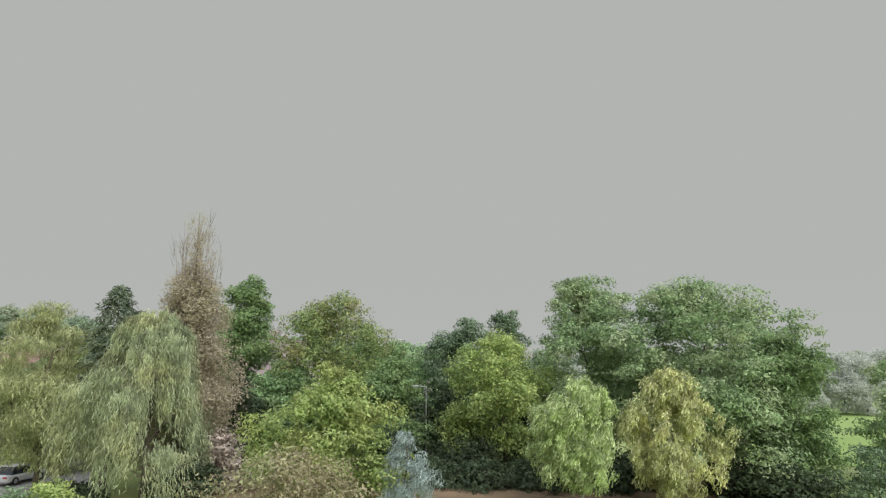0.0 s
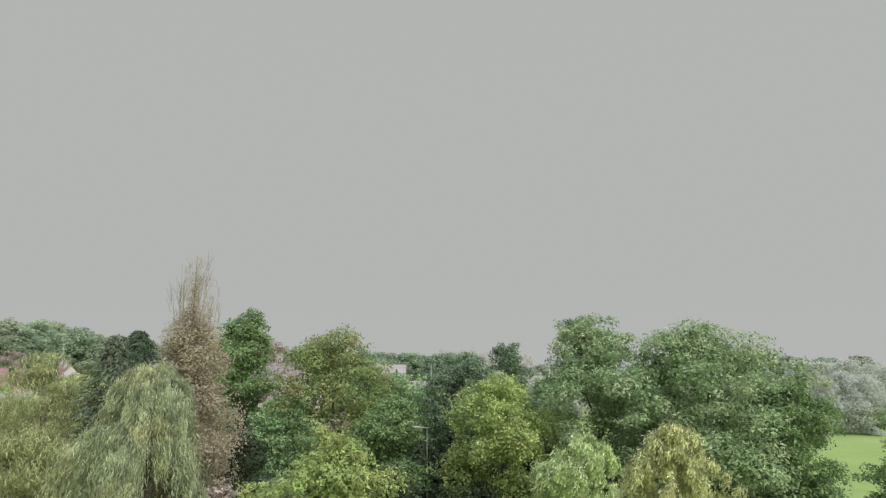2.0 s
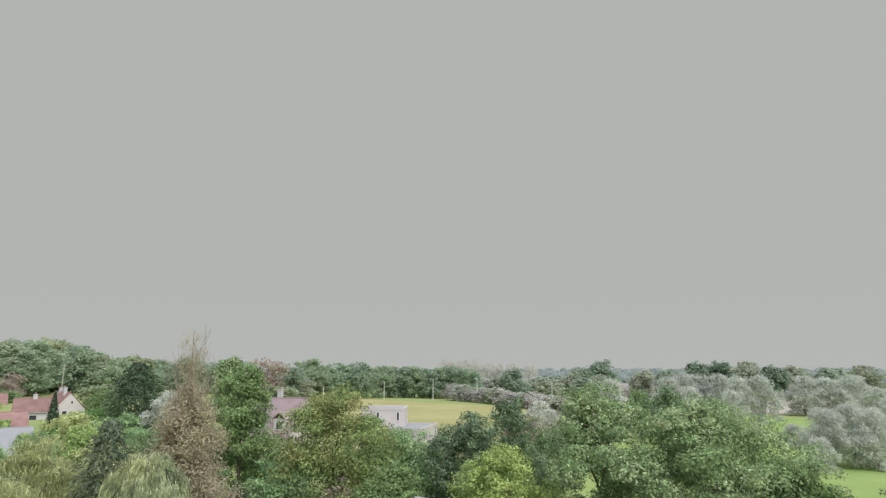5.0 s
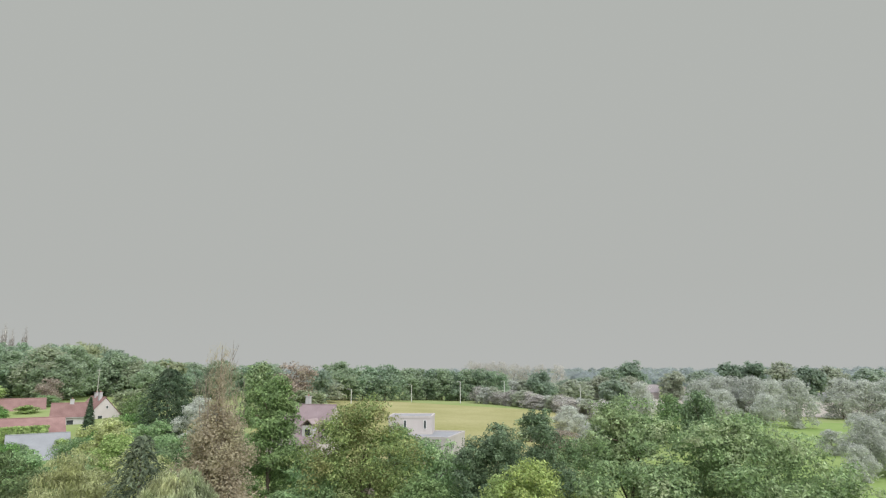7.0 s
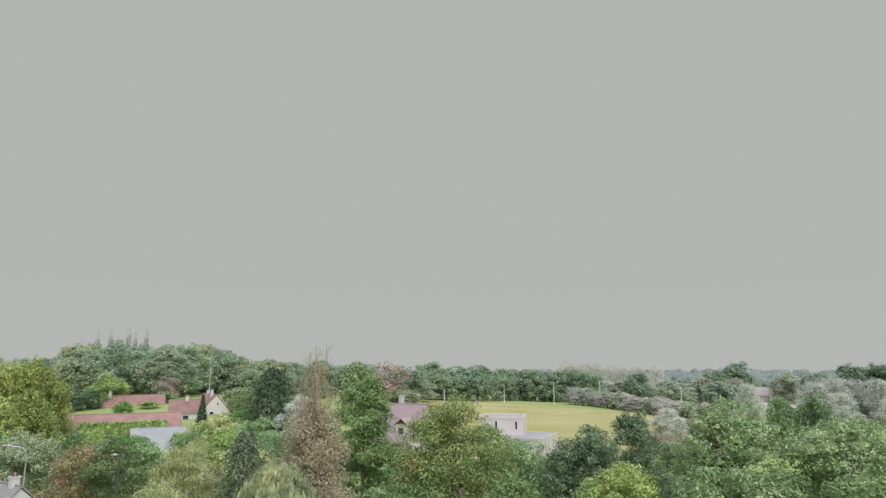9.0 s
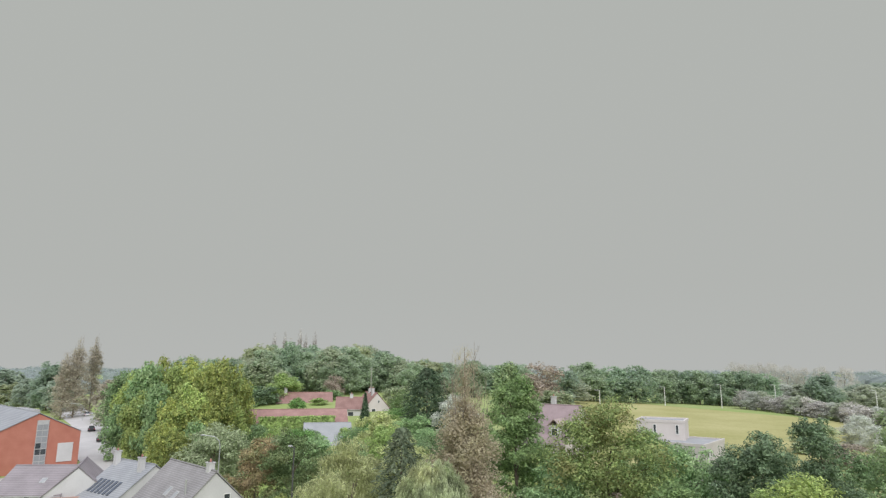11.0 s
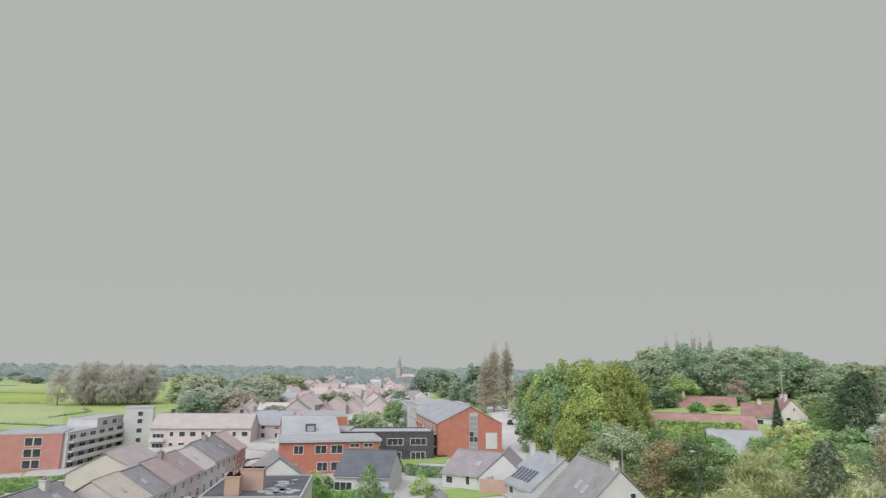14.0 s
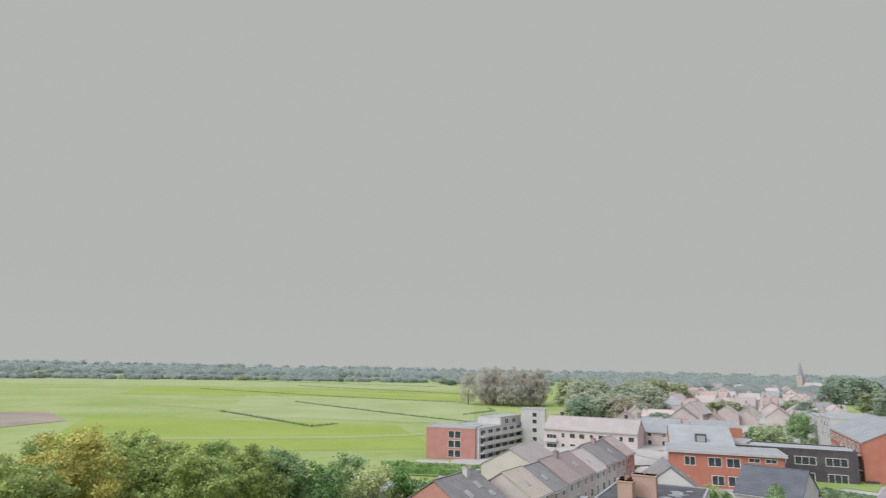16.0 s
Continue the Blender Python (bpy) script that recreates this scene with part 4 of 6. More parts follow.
flat_block("dark_wing", "dark brick two-storey wing with pale flat roof", (-137.9, 54.0), (-129.9, 75.0), 10, 6.9, M_DARKCLAD, M_ROOF_PALE, zb=0,
           wins=[("f", -8, 4.9, 3.6, 1.6), ("f", -3.2, 4.9, 3.8, 1.6), ("f", 2.2, 4.9, 3.8, 1.6), ("f", 7.6, 4.9, 3.8, 1.6),
                 ("f", -8, 1.7, 3.4, 1.9), ("f", -3.0, 1.7, 3.0, 1.9), ("f", 2.2, 1.7, 3.0, 1.9), ("f", 7.6, 1.7, 3.4, 1.9)], parapet=0.3, trim=M_DARKTRIM)
flat_block("classroom_link", "low grey classroom link", (-146, 48), (-140, 58), 8, 7.2, M_ROOF_SLATE, M_ROOF_PALE, zb=0, wins=[("f", 0, 5.6, 3.0, 1.2)])
flat_block("brick_hall", "long brick hall with pale roof behind the school", (-169.4, 56.6), (-166, 68), 20, 8.2, M_BRICK, M_ROOF_PALE, zb=0)
for k in range(6):
    bal = thing("balcony", "white steel balcony on the brick block", "balcony", pose(-133.92 - 4.7 * (k % 3), 77.8 + 1.7 * (k % 3), 3.2 + 2.9 * (k // 3), 0, 0, 160))
    part("balcony_slab", box(-1.4, 1.4, 0, 1.5, 0, 0.18), M_WHITE, bal)
    part("railing", box(-1.4, 1.4, 1.42, 1.5, 0.18, 1.15), M_WHITE, bal)

# apartment complex on the meadow's edge
flats = flat_block("apartment_block", "red brick end block of apartments", (-184.2, -13.8), (-181.5, 0.3), 11, 9.0, M_DULLBRICK, M_ROOF_PALE, zb=-4,
                   wins=[("f", 0.2 + dx, z, 1.8, 2.0) for dx in (0, 1.9) for z in (1.9, 4.5, 7.1)] + [("r", -3, z, 1.8, 1.5) for z in (1.9, 4.5, 7.1)], category="apartments")


def balcony_wing(name, label, a, b, depth, h, floors, bays, zb, wall, roof):
    w = flat_block(name, label, a, b, depth, h, wall, roof, zb=zb, category="apartments")
    L = math.dist(a, b)
    fh = h / floors
    for f in range(floors):
        for k in range(bays):
            u = -L / 2 + (k + 0.5) * L / bays
            window(w, pose(u - 0.2, 0, 0.3 + fh * (f + 0.5)), L / bays * 0.6, fh * 0.62)
        sl = part("balcony_slab", box(-L / 2 + 0.3, L / 2 - 0.3, -1.3, -0.003, 0.3 + fh * f - 0.1, 0.3 + fh * f + 0.1), M_WHITE, w)
        part("railing", box(-L / 2 + 0.3, L / 2 - 0.3, -1.3, -1.22, 0.3 + fh * f + 0.1, 0.3 + fh * f + 0.95), M_WHITE, sl)
    return w


balcony_wing("apartment_block", "white balconied wing of the apartments", (-181.8, 1.4), (-206.5, 15.2), 13, 8.85, 4, 6, -4, M_WHITE, M_ROOF_PALE)
flat_block("roof_storey", "set-back white top storey of the apartments", (-196, 8.0), (-208, 15.0), 8, 11.0, M_WHITE, M_ROOF_PALE, zb=-4, wins=[("f", 2, 9.8, 2.4, 1.4), ("f", -3, 9.8, 2.4, 1.4)], category="apartments")
flat_block("stair_tower", "white stair tower of the apartments", (-204.2, 15.0), (-203.0, 22.4), 8, 13.2, M_WHITE, M_ROOF_PALE, zb=-4,
           wins=[("f", 0.4, z, 1.5, 1.4) for z in (1.6, 4.2, 6.9, 9.5, 11.6)], category="apartments")
ap = gable_house("apartment_block", "pale brick apartments with faded clay roof", (-194.7, 22.9), (-184.0, 47.2), 12, 9.0, 12.2, M_PINK, M_ROOF_PINK, zb=-4,
                 wins=[("f", -7.6 + 2.75 * i, z, 1.7 if i % 3 else 1.1, 1.4) for i in range(8) for z in (1.7, 4.3, 7.2)], chims=[(-10, 2, 13.2), (-2, 2, 13.2), (9, 2, 13.2)], gable=M_DARKTRIM)
for k in range(3):
    window(ap, pose(-11.0, -6, 2.6 * k + 1.6), 3.0, 1.7)
    sl = part("balcony_slab", box(-13.0, -9.2, -7.4, -6.05, 2.6 * k + 0.4, 2.6 * k + 0.6), M_WHITE, ap)
    part("railing", box(-13.0, -9.2, -7.4, -7.3, 2.6 * k + 0.6, 2.6 * k + 1.5), M_WHITE, sl)

# the terraced row
M_ROOF_BEIGE = smat("beige_roof_tiles", (0.42, 0.37, 0.31), (0.52, 0.46, 0.39), 0.85, 0.4, 5.0, 0.4, bands=1.6)
ROOFS = [M_ROOF_BEIGE, M_ROOF_GREY, M_ROOF_BROWN, M_ROOF_BROWN, M_ROOF_PINK, M_ROOF_GREY, M_ROOF_GREY, M_ROOF_BROWN]
WALLS = [M_CREAM, M_PINK, M_CREAM, M_PINK, M_WHITE, M_CREAM, M_PINK, M_DULLBRICK]
p0, dv = Vector((-91.5, 3.8)), Vector((-0.885, 0.466))
for k in range(8):
    a = p0 + dv * (7.0 * k + 0.05)
    b = p0 + dv * (7.0 * k + 6.95)
    dh = (0.0, -0.2, 0.1, 0.1, -0.1, 0.4, 0.2, 0.5)[k]
    gable_house("terraced_house", ("beige-roofed", "grey-roofed", "brown-roofed", "brown-roofed", "faded clay-roofed", "grey-roofed", "slate-roofed pale brick", "brown-roofed brick")[k] + " terraced house on the side street",
                tuple(b), tuple(a), 9.4, 4.6 + dh, 7.6 + dh, WALLS[k], ROOFS[k], zb=0,
                wins=[("b", -1.8, 3.7, 1.1, 1.3), ("b", 1.6, 3.7, 1.1, 1.3), ("b", -1.8, 1.4, 1.5, 1.4), ("b", 1.9, 1.1, 1.0, 2.0)],
                chims=[(-3.0, 0.4, 8.3 + dh)] if k in (2, 5) else [], skylights=[("b", 0.6, 2.6, 0.8, 1.1)] if k % 3 != 2 else [], gable=M_ROOF_BROWN, over=0.25, group="terraced row")
gable_house("house", "grey-roofed brick house with roof lights", (-91.2, 0.0), (-81.2, -5.1), 12, 4.0, 8.0, M_DULLBRICK, M_ROOF_GREY, zb=0,
            wins=[("r", 0, 5.0, 1.2, 1.2), ("b", 0, 2.2, 1.6, 1.4)], chims=[(-2.0, 0.6, 8.7)], skylights=[("b", -2.4, 2.2, 1.0, 1.3), ("b", 1.6, 3.0, 1.0, 1.3), ("b", -3.6, 3.8, 1.0, 0.9)])
gable_house("house", "low house with faded clay roof behind the terrace", (-143, 13), (-127, 7), 12, 3.2, 6.4, M_CREAM, M_ROOF_PINK, zb=0)
flat_block("garage", "low garage with pale flat roof", (-88.5, -22), (-91, -12), 9, 2.8, M_WHITE, M_ROOF_PALE, category="garage")
flat_block("garage", "low garage with pale flat roof beside shrubs", (-96, -14), (-97, -6), 7, 3.4, M_WHITE, M_ROOF_PALE, category="garage")
gable_house("shed", "small dark timber garden shed", (-90.5, 53.5), (-88.5, 51.0), 2.6, 1.8, 2.6, M_WOOD, M_ROOF_GREY, over=0.2)
gable_house("shed", "small pale garden shed", (-97.5, 47.0), (-95.2, 45.0), 2.4, 1.8, 2.5, M_WHITE, M_ROOF_PALE, over=0.2)

# farm on the hill
M_ROOF_SHEET = smat("pale_sheet_roofing", (0.24, 0.25, 0.255), (0.31, 0.32, 0.325), 0.6, 0.4, 4.0, 0.15)
gable_house("barn", "long brick barn with weathered red tiled roof", (-112.5, 121.5), (-90.5, 138.5), 9, 4.6, 7.2, M_DULLBRICK, M_ROOF_RED, zb=4.6)
gable_house("farm_shed", "open farm shed with pale sheet roof", (-91.5, 122.5), (-83.0, 129.0), 16.5, 1.6, 6.2, M_WOOD, M_ROOF_SHEET, zb=3.2, wins=[("f", -3, 1.2, 1.6, 1.2), ("f", 1, 1.2, 1.6, 1.2)])
gable_house("farmhouse", "white farmhouse with red tiled roof", (-100.8, 164.8), (-93.1, 158.4), 7.4, 3.0, 7.1, M_CREAM, M_ROOF_RED, zb=8.0, wins=[("r", 0.5, 4.6, 0.6, 0.8), ("r", -1, 2, 1.2, 1.3)],
            chims=[(-1.5, 0, 8.1), (2.6, -0.5, 8.3)])
gable_house("farmhouse_wing", "farmhouse wing with red tiled roof", (-101.6, 150.4), (-94.4, 154.7), 6.4, 3.2, 6.0, M_WHITE, M_ROOF_RED, zb=8.0, wins=[("f", 0, 1.6, 1.6, 1.2)], chims=[(0, 0, 6.9)])
gable_house("farm_cottage", "low cottage with red tiled roof", (-131.8, 162.0), (-118.0, 172.2), 8, 2.4, 5.3, M_WHITE, M_ROOF_RED, zb=9.0, chims=[(-6, 0, 6.8)])
M_ROOF_PURPLE = smat("purple_brown_roof_tiles", (0.27, 0.205, 0.21), (0.37, 0.29, 0.295), 0.8, 0.4, 5.0, 0.5, bands=1.6)
# house with a long purple-brown roof and the modern white house
gable_house("house", "house with purple-brown tiled roof and white dormer", (-36.8, 124.0), (-26.6, 121.4), 14, 3.0, 9.2, M_CREAM, M_ROOF_PURPLE,
            wins=[("f", -1.5, 1.8, 1.6, 1.3), ("f", 1.8, 1.8, 1.6, 1.3)], chims=[(-0.8, 0.3, 10.8)])
hd = thing("dormer", "white dormer window in a brown tiled roof", "dormer", pose(-30.4, 117.2, 9.2, 0, 0, -14))
part("wall", box(-1.1, 1.1, -1.0, 2.4, 0, 2.6), M_WHITE, hd)
window(hd, pose(0, -1.0, 1.4), 1.3, 1.4)
bm = bmesh.new()
for s in (-1, 1):
    add_box(bm, -0.9, 0.9, -1.3, 2.6, 0, 0.14, m=pose(s * 0.68, 0, 3.05, 0, s * 42, 0))
part("roof", bm, M_ROOF_BROWN, hd)
flat_block("modern_house", "white flat-roofed modern house", (-12.4, 98.6), (-4.4, 96.6), 10, 6.6, M_CREAM, M_ROOF_PALE, zb=5.0,
           wins=[("f", 0.2, 5.0, 0.5, 2.0), ("f", 1.1, 5.0, 0.5, 2.0), ("r", -3.6, 5.3, 0.7, 1.0), ("r", -2.4, 5.3, 0.7, 1.0), ("r", -3.6, 2.6, 0.7, 0.7), ("r", -2.4, 2.6, 0.7, 0.7), ("f", -2.2, 4.8, 1.4, 1.4)],
           trim=M_CREAM, category="house")
flat_block("modern_house", "white upper block of the modern house", (-14.2, 102.4), (-7.2, 102.2), 6, 9.3, M_CREAM, M_ROOF_PALE, zb=5.0, wins=[("f", 2.4, 8.2, 0.5, 1.4), ("f", -0.8, 8.2, 0.5, 1.4)], trim=M_CREAM, category="house")
# far farm to the north
gable_house("farmhouse", "distant brick farmhouse among trees", (118, 470), (138, 462), 12, 4.5, 9.5, M_PINK, M_ROOF_PINK, wins=[("f", -4, 2.4, 1.6, 1.5), ("f", 4, 2.4, 1.6, 1.5)], chims=[(-6, 0, 10.6)])
gable_house("barn", "distant barn with faded roof", (146, 468), (172, 460), 12, 3.6, 8.0, M_PINK, M_ROOF_BROWN)
gable_house("barn", "distant low shed beyond the meadows", (235, 440), (262, 428), 10, 3.0, 5.0, M_DARKCLAD, M_ROOF_GREY)

# the town behind, street by street
# far town clay and brick: haze put in as paler, less saturated colour
M_ROOF_CLAY = smat("haze_paled_clay_roof_tiles", (0.335, 0.255, 0.235), (0.42, 0.335, 0.31), 0.85, 0.4, 5.0, 0.4, random_amount=0.12, bands=1.6)
M_TOWNBRICK = smat("haze_greyed_pink_brick", (0.37, 0.315, 0.3), (0.45, 0.39, 0.375), 0.85, 0.5, 8.0, 0.1, random_amount=0.1)
rng = np.random.default_rng(11)
TOWN_ROOF = [M_ROOF_PINK, M_ROOF_PINK, M_ROOF_CLAY, M_ROOF_BROWN, M_ROOF_GREY, M_ROOF_SLATE, M_ROOF_CLAY, M_ROOF_PINK]
TOWN_WALL = [M_PINK, M_TOWNBRICK, M_TOWNBRICK, M_PINK, M_TOWNBRICK, M_PINK, M_CREAM]
SPOTS = []
for row in range(10):
    d = 205 + row * (34 + 3 * row)
    for az in np.arange(60.5 + 0.3 * row, 77.5 - 1.0 * row * 0.3, 2.3 - 0.12 * row):
        if row < 2 and az < 68.5:
            continue
        SPOTS.append((az + rng.normal() * 0.3, d + rng.normal() * 9))
for az, d in SPOTS:
    x, y = polar(az, d)
    t = radians(float(rng.choice([62, 152, 75, 165])) + rng.normal() * 6 + 90)
    L = 7 + 8 * rng.random()
    ux, uy = math.cos(t) * L / 2, math.sin(t) * L / 2
    e = 4.2 + 2.2 * rng.random()
    rf = TOWN_ROOF[rng.integers(len(TOWN_ROOF))]
    gable_house("town_house", "distant town house with " + rf.name.replace("_", " "), (x - ux, y - uy), (x + ux, y + uy), 8 + 2 * rng.random(), e, e + 3.2 + rng.random(), TOWN_WALL[rng.integers(len(TOWN_WALL))], rf, zb=0,
                wins=[(s, u, z, 1.2, 1.4) for s in ("fb" if d < 300 else "f") for u in (-2.4, 1.6) for z in ((1.6, 4.0) if d < 420 else (4.0,))], chims=[(L / 2 - 1.2, 0.3, e + 4.6)], gable=M_ROOF_BROWN, group="town houses")

# church
church = thing("church", "distant brick church with slate spire", "church", pose(*polar(63.25, 700), 0, 0, 0, 30))
part("tower", box(-2.9, 2.9, -2.9, 2.9, 0, 20, 0.2), M_TOWNBRICK, church)
bm = bmesh.new()
bmesh.ops.create_cone(bm, cap_ends=True, segments=8, radius1=2.9, radius2=0.12, depth=14, matrix=Matrix.Translation((0, 0, 27)))
part("spire", bm, M_ROOF_SLATE, church)
nave = bmesh.new()
vs = [nave.verts.new(p) for p in ((4, -7, 0), (4, 7, 0), (4, 7, 8), (4, 0, 14), (4, -7, 8), (34, -7, 0), (34, 7, 0), (34, 7, 8), (34, 0, 14), (34, -7, 8))]
for f in ((0, 1, 2, 3, 4), (9, 8, 7, 6, 5), (0, 4, 9, 5), (1, 6, 7, 2), (4, 3, 8, 9), (3, 2, 7, 8)):
    nave.faces.new([vs[i] for i in f])
part("nave", nave, M_TOWNBRICK, church)


# ---- the near trees ----
def height_at(az, d, top):
    return top - ground_z(*polar(az, d)) + 0.1


put(make_willow("willow", "drooping grey-green weeping willow", "willow", 13.7, 14.4, 5200, 20, 0.2, 3), 24.6, 54)
put(make_tree("willow", "olive-yellow feathery willow beside the pine", "weep", 15.2, 10.6, "egg", 0.12, 120, 0.11, 15000, 0.26, 0.16, seed=7, squash=1.1, up=0.1, along=np.array([0, 0, -0.6])), 32.0, 61)
put(make_conifer("pine_tree", "dark ragged pine behind the willows", "pine", 16.6, 5.4, 7000, 0.2, 4, "egg", 0.35), 27.6, 58)
put(make_poplar("poplar", "tall browning poplar with bare tip", "brown", 24.8, 9.0, 60000, 0.125, 9, bare=0.24, form="plume"), 22.0, 60)
put(make_tree("tree", "tall narrow dark green tree", "green", 19.2, 8.6, "round", 0.03, 90, 0.16, 17000, 0.19, seed=12), 17.6, 80)
put(make_tree("tree", "rust-tinged green broad-crowned tree", "nut", 17.9, 14.6, "round", 0.06, 90, 0.15, 18000, 0.19, seed=13), 9.6, 75)
put(make_tree("tree", "mid-green tree in the tree belt", "mid", height_at(3.2, 82, 13.6), 11.0, "round", 0.02, 70, 0.16, 12000, 0.2, seed=14), 3.2, 80)
put(make_tree("tree", "mid-green tree with dense foliage", "mid", 10.2, 9.0, "round", 0.02, 60, 0.16, 9000, 0.2, seed=15), 13.8, 72)
put(make_tree("tree", "mid-green tree at the lamp post", "green", 11.0, 10.5, "dome", 0.02, 60, 0.16, 11000, 0.19, seed=16), 4.6, 68)
put(make_tree("tree", "dark green dense tree", "dark", 15.0, 9.5, "round", 0.03, 70, 0.16, 13000, 0.18, seed=17), -2.0, 74)
put(make_tree("tree", "slim dark tree behind the oaks", "dark", 15.7, 8.6, "round", 0.05, 50, 0.17, 8000, 0.18, seed=18), -6.2, 78)
put(make_tree("oak_tree", "oak turning yellow-green in autumn", "oak_yellow", 13.6, 12.4, "round", 0.12, 80, 0.14, 15000, 0.18, seed=19), -5.6, 62)
put(make_tree("oak_tree", "tall green oak with rounded crown", "oak", 19.2, 13.0, "round", 0.1, 110, 0.12, 24000, 0.18, seed=20), -13.9, 64)
put(make_tree("oak_tree", "broad spreading green oak", "oak", 18.1, 19.5, "dome", 0.12, 150, 0.095, 34000, 0.18, seed=21), -22.6, 61)
put(make_tree("oak_tree", "green oak at the end of the row", "green", 12.6, 9.5, "dome", 0.05, 80, 0.13, 15000, 0.17, seed=22), -28.6, 60)
put(make_tree("tree", "dark tree beside the paddock", "oak", 12.0, 9.0, "round", 0.06, 70, 0.15, 12000, 0.18, seed=23), -36.6, 70)
put(make_tree("young_maple", "pale green young maple with grey trunk", "ash", 9.3, 7.0, "egg", 0.12, 150, 0.075, 13000, 0.2, 0.26, seed=24, bark=M_PALEBARK, trunk=0.14, up=0.2, squash=2.4, along=np.array([0.35, 0, 1.0])), -12.1, 48)
put(make_tree("young_maple", "straw-yellow young maple tree", "ash_yellow", 9.9, 7.2, "egg", 0.08, 150, 0.075, 13000, 0.2, 0.26, seed=25, bark=M_PALEBARK, trunk=0.14, up=0.2, squash=2.4, along=np.array([0.35, 0, 1.0])), -19.8, 50)
put(make_tree("maple_tree", "bright yellow-green bushy maple tree", "maple", 10.2, 9.6, "egg", 0.04, 80, 0.14, 15000, 0.15, seed=26), 9.9, 41)
put(make_bush("shrub", "brown twiggy large shrub", "brown_bush", 6.0, 10.5, 12000, 0.11, 27), 12.4, 33)
put(make_tree("conifer", "small feathery glaucous blue conifer", "blue", 6.3, 3.6, "egg", 0.02, 60, 0.13, 4200, 0.17, 0.16, seed=28, squash=1.4, along=np.array([0.4, 0, 1.0])), 3.2, 37.5)
# undergrowth trees whose leaf colour carries the shade of the crowns above
put(make_tree("tree", "shade-darkened undergrowth tree under the oaks", "shade", 7.0, 12.0, "dome", 0.0, 40, 0.16, 7000, 0.2, seed=29), -9.5, 66)
put(make_tree("tree", "shade-darkened undergrowth tree below the tree belt", "shade", 7.5, 12.0, "dome", 0.0, 40, 0.16, 7000, 0.2, seed=30), 0.5, 69)
put(make_tree("tree", "shade-darkened undergrowth tree beside the brown poplar", "shade", 9.0, 9.0, "dome", 0.0, 40, 0.16, 6000, 0.2, seed=31), 18.5, 66)
put(make_tree("tree", "dense dark tree beside the crop field", "dark", height_at(-3.6, 84, 12.8), 12.0, "dome", 0.0, 60, 0.15, 11000, 0.18, seed=32), -3.6, 84)
put(make_tree("tree", "olive tree beside the crop field", "mid", height_at(-8.5, 92, 12.2), 11.0, "dome", 0.0, 60, 0.15, 9000, 0.18, seed=33), -8.5, 92)
put(make_bush("shrub", "dark low shrub by the willows", "dark", 2.4, 4.5, 3000, 0.12, 34), 33.0, 50)
put(make_bush("shrub", "yellow-green low shrub by the willows", "maple", 3.2, 4.0, 2500, 0.12, 35), 31.0, 46)
put(make_bush("shrub", "dark twiggy shrub at the paddock edge", "dark", 4.4, 6.0, 3600, 0.13, 36), -33.8, 56)
put(make_tree("tree", "reddish dying tree between the green crowns", "rust", 9.0, 5.0, "egg", 0.1, 30, 0.18, 2500, 0.16, seed=37), 9.2, 70)
put(make_tree("tree", "dark green tree with yellow shrub at its foot", "deep", height_at(38.2, 92, 13.8), 10.5, "round", 0.02, 60, 0.15, 11000, 0.18, seed=38), 37.6, 90)
put(make_tree("tree", "brown-leaved tree by the road", "russet", height_at(40.2, 94, 12.6), 9.0, "round", 0.02, 50, 0.15, 7000, 0.18, seed=39), 40.6, 94)
put(make_bush("shrub", "bright yellow leafy shrub by the road", "yellow", 6.6, 6.0, 5000, 0.14, 40), 38.0, 83)
put(make_tree("tree", "pale olive round-headed tree", "pale", height_at(44.2, 124, 11.6), 14.5, "dome", 0.0, 70, 0.14, 9000, 0.24, seed=41), 44.0, 128)
put(make_tree("tree", "olive-green tree before the farm shed", "olive", height_at(30.0, 100, 13.0), 10.0, "egg", 0.02, 60, 0.15, 9000, 0.2, seed=42), 30.8, 84)
put(make_tree("tree", "green tree before the farmhouse", "olive", height_at(30.5, 132, 13.2), 10.0, "round", 0.02, 50, 0.15, 7000, 0.24, seed=43), 30.2, 132)
put(make_tree("tree", "mid-green tree below the farm", "mid", height_at(27.0, 120, 13.4), 11.0, "round", 0.02, 50, 0.15, 7000, 0.24, seed=44), 26.6, 118)
put(make_conifer("conifer", "broad dark cone-shaped conifer", "needle", height_at(26.0, 150, 22.0), 12.0, 9000, 0.34, 45, "egg", 0.0), 26.0, 150)
put(make_tree("tree", "pale blue-green rounded tree", "silver", height_at(23.4, 140, 16.4), 11.0, "round", 0.0, 50, 0.16, 6000, 0.24, seed=46), 23.6, 140)
put(make_conifer("spruce", "slim dark spruce beside the farmhouse", "needle", height_at(31.4, 165, 15.2), 3.4, 2600, 0.3, 47), 31.5, 168)
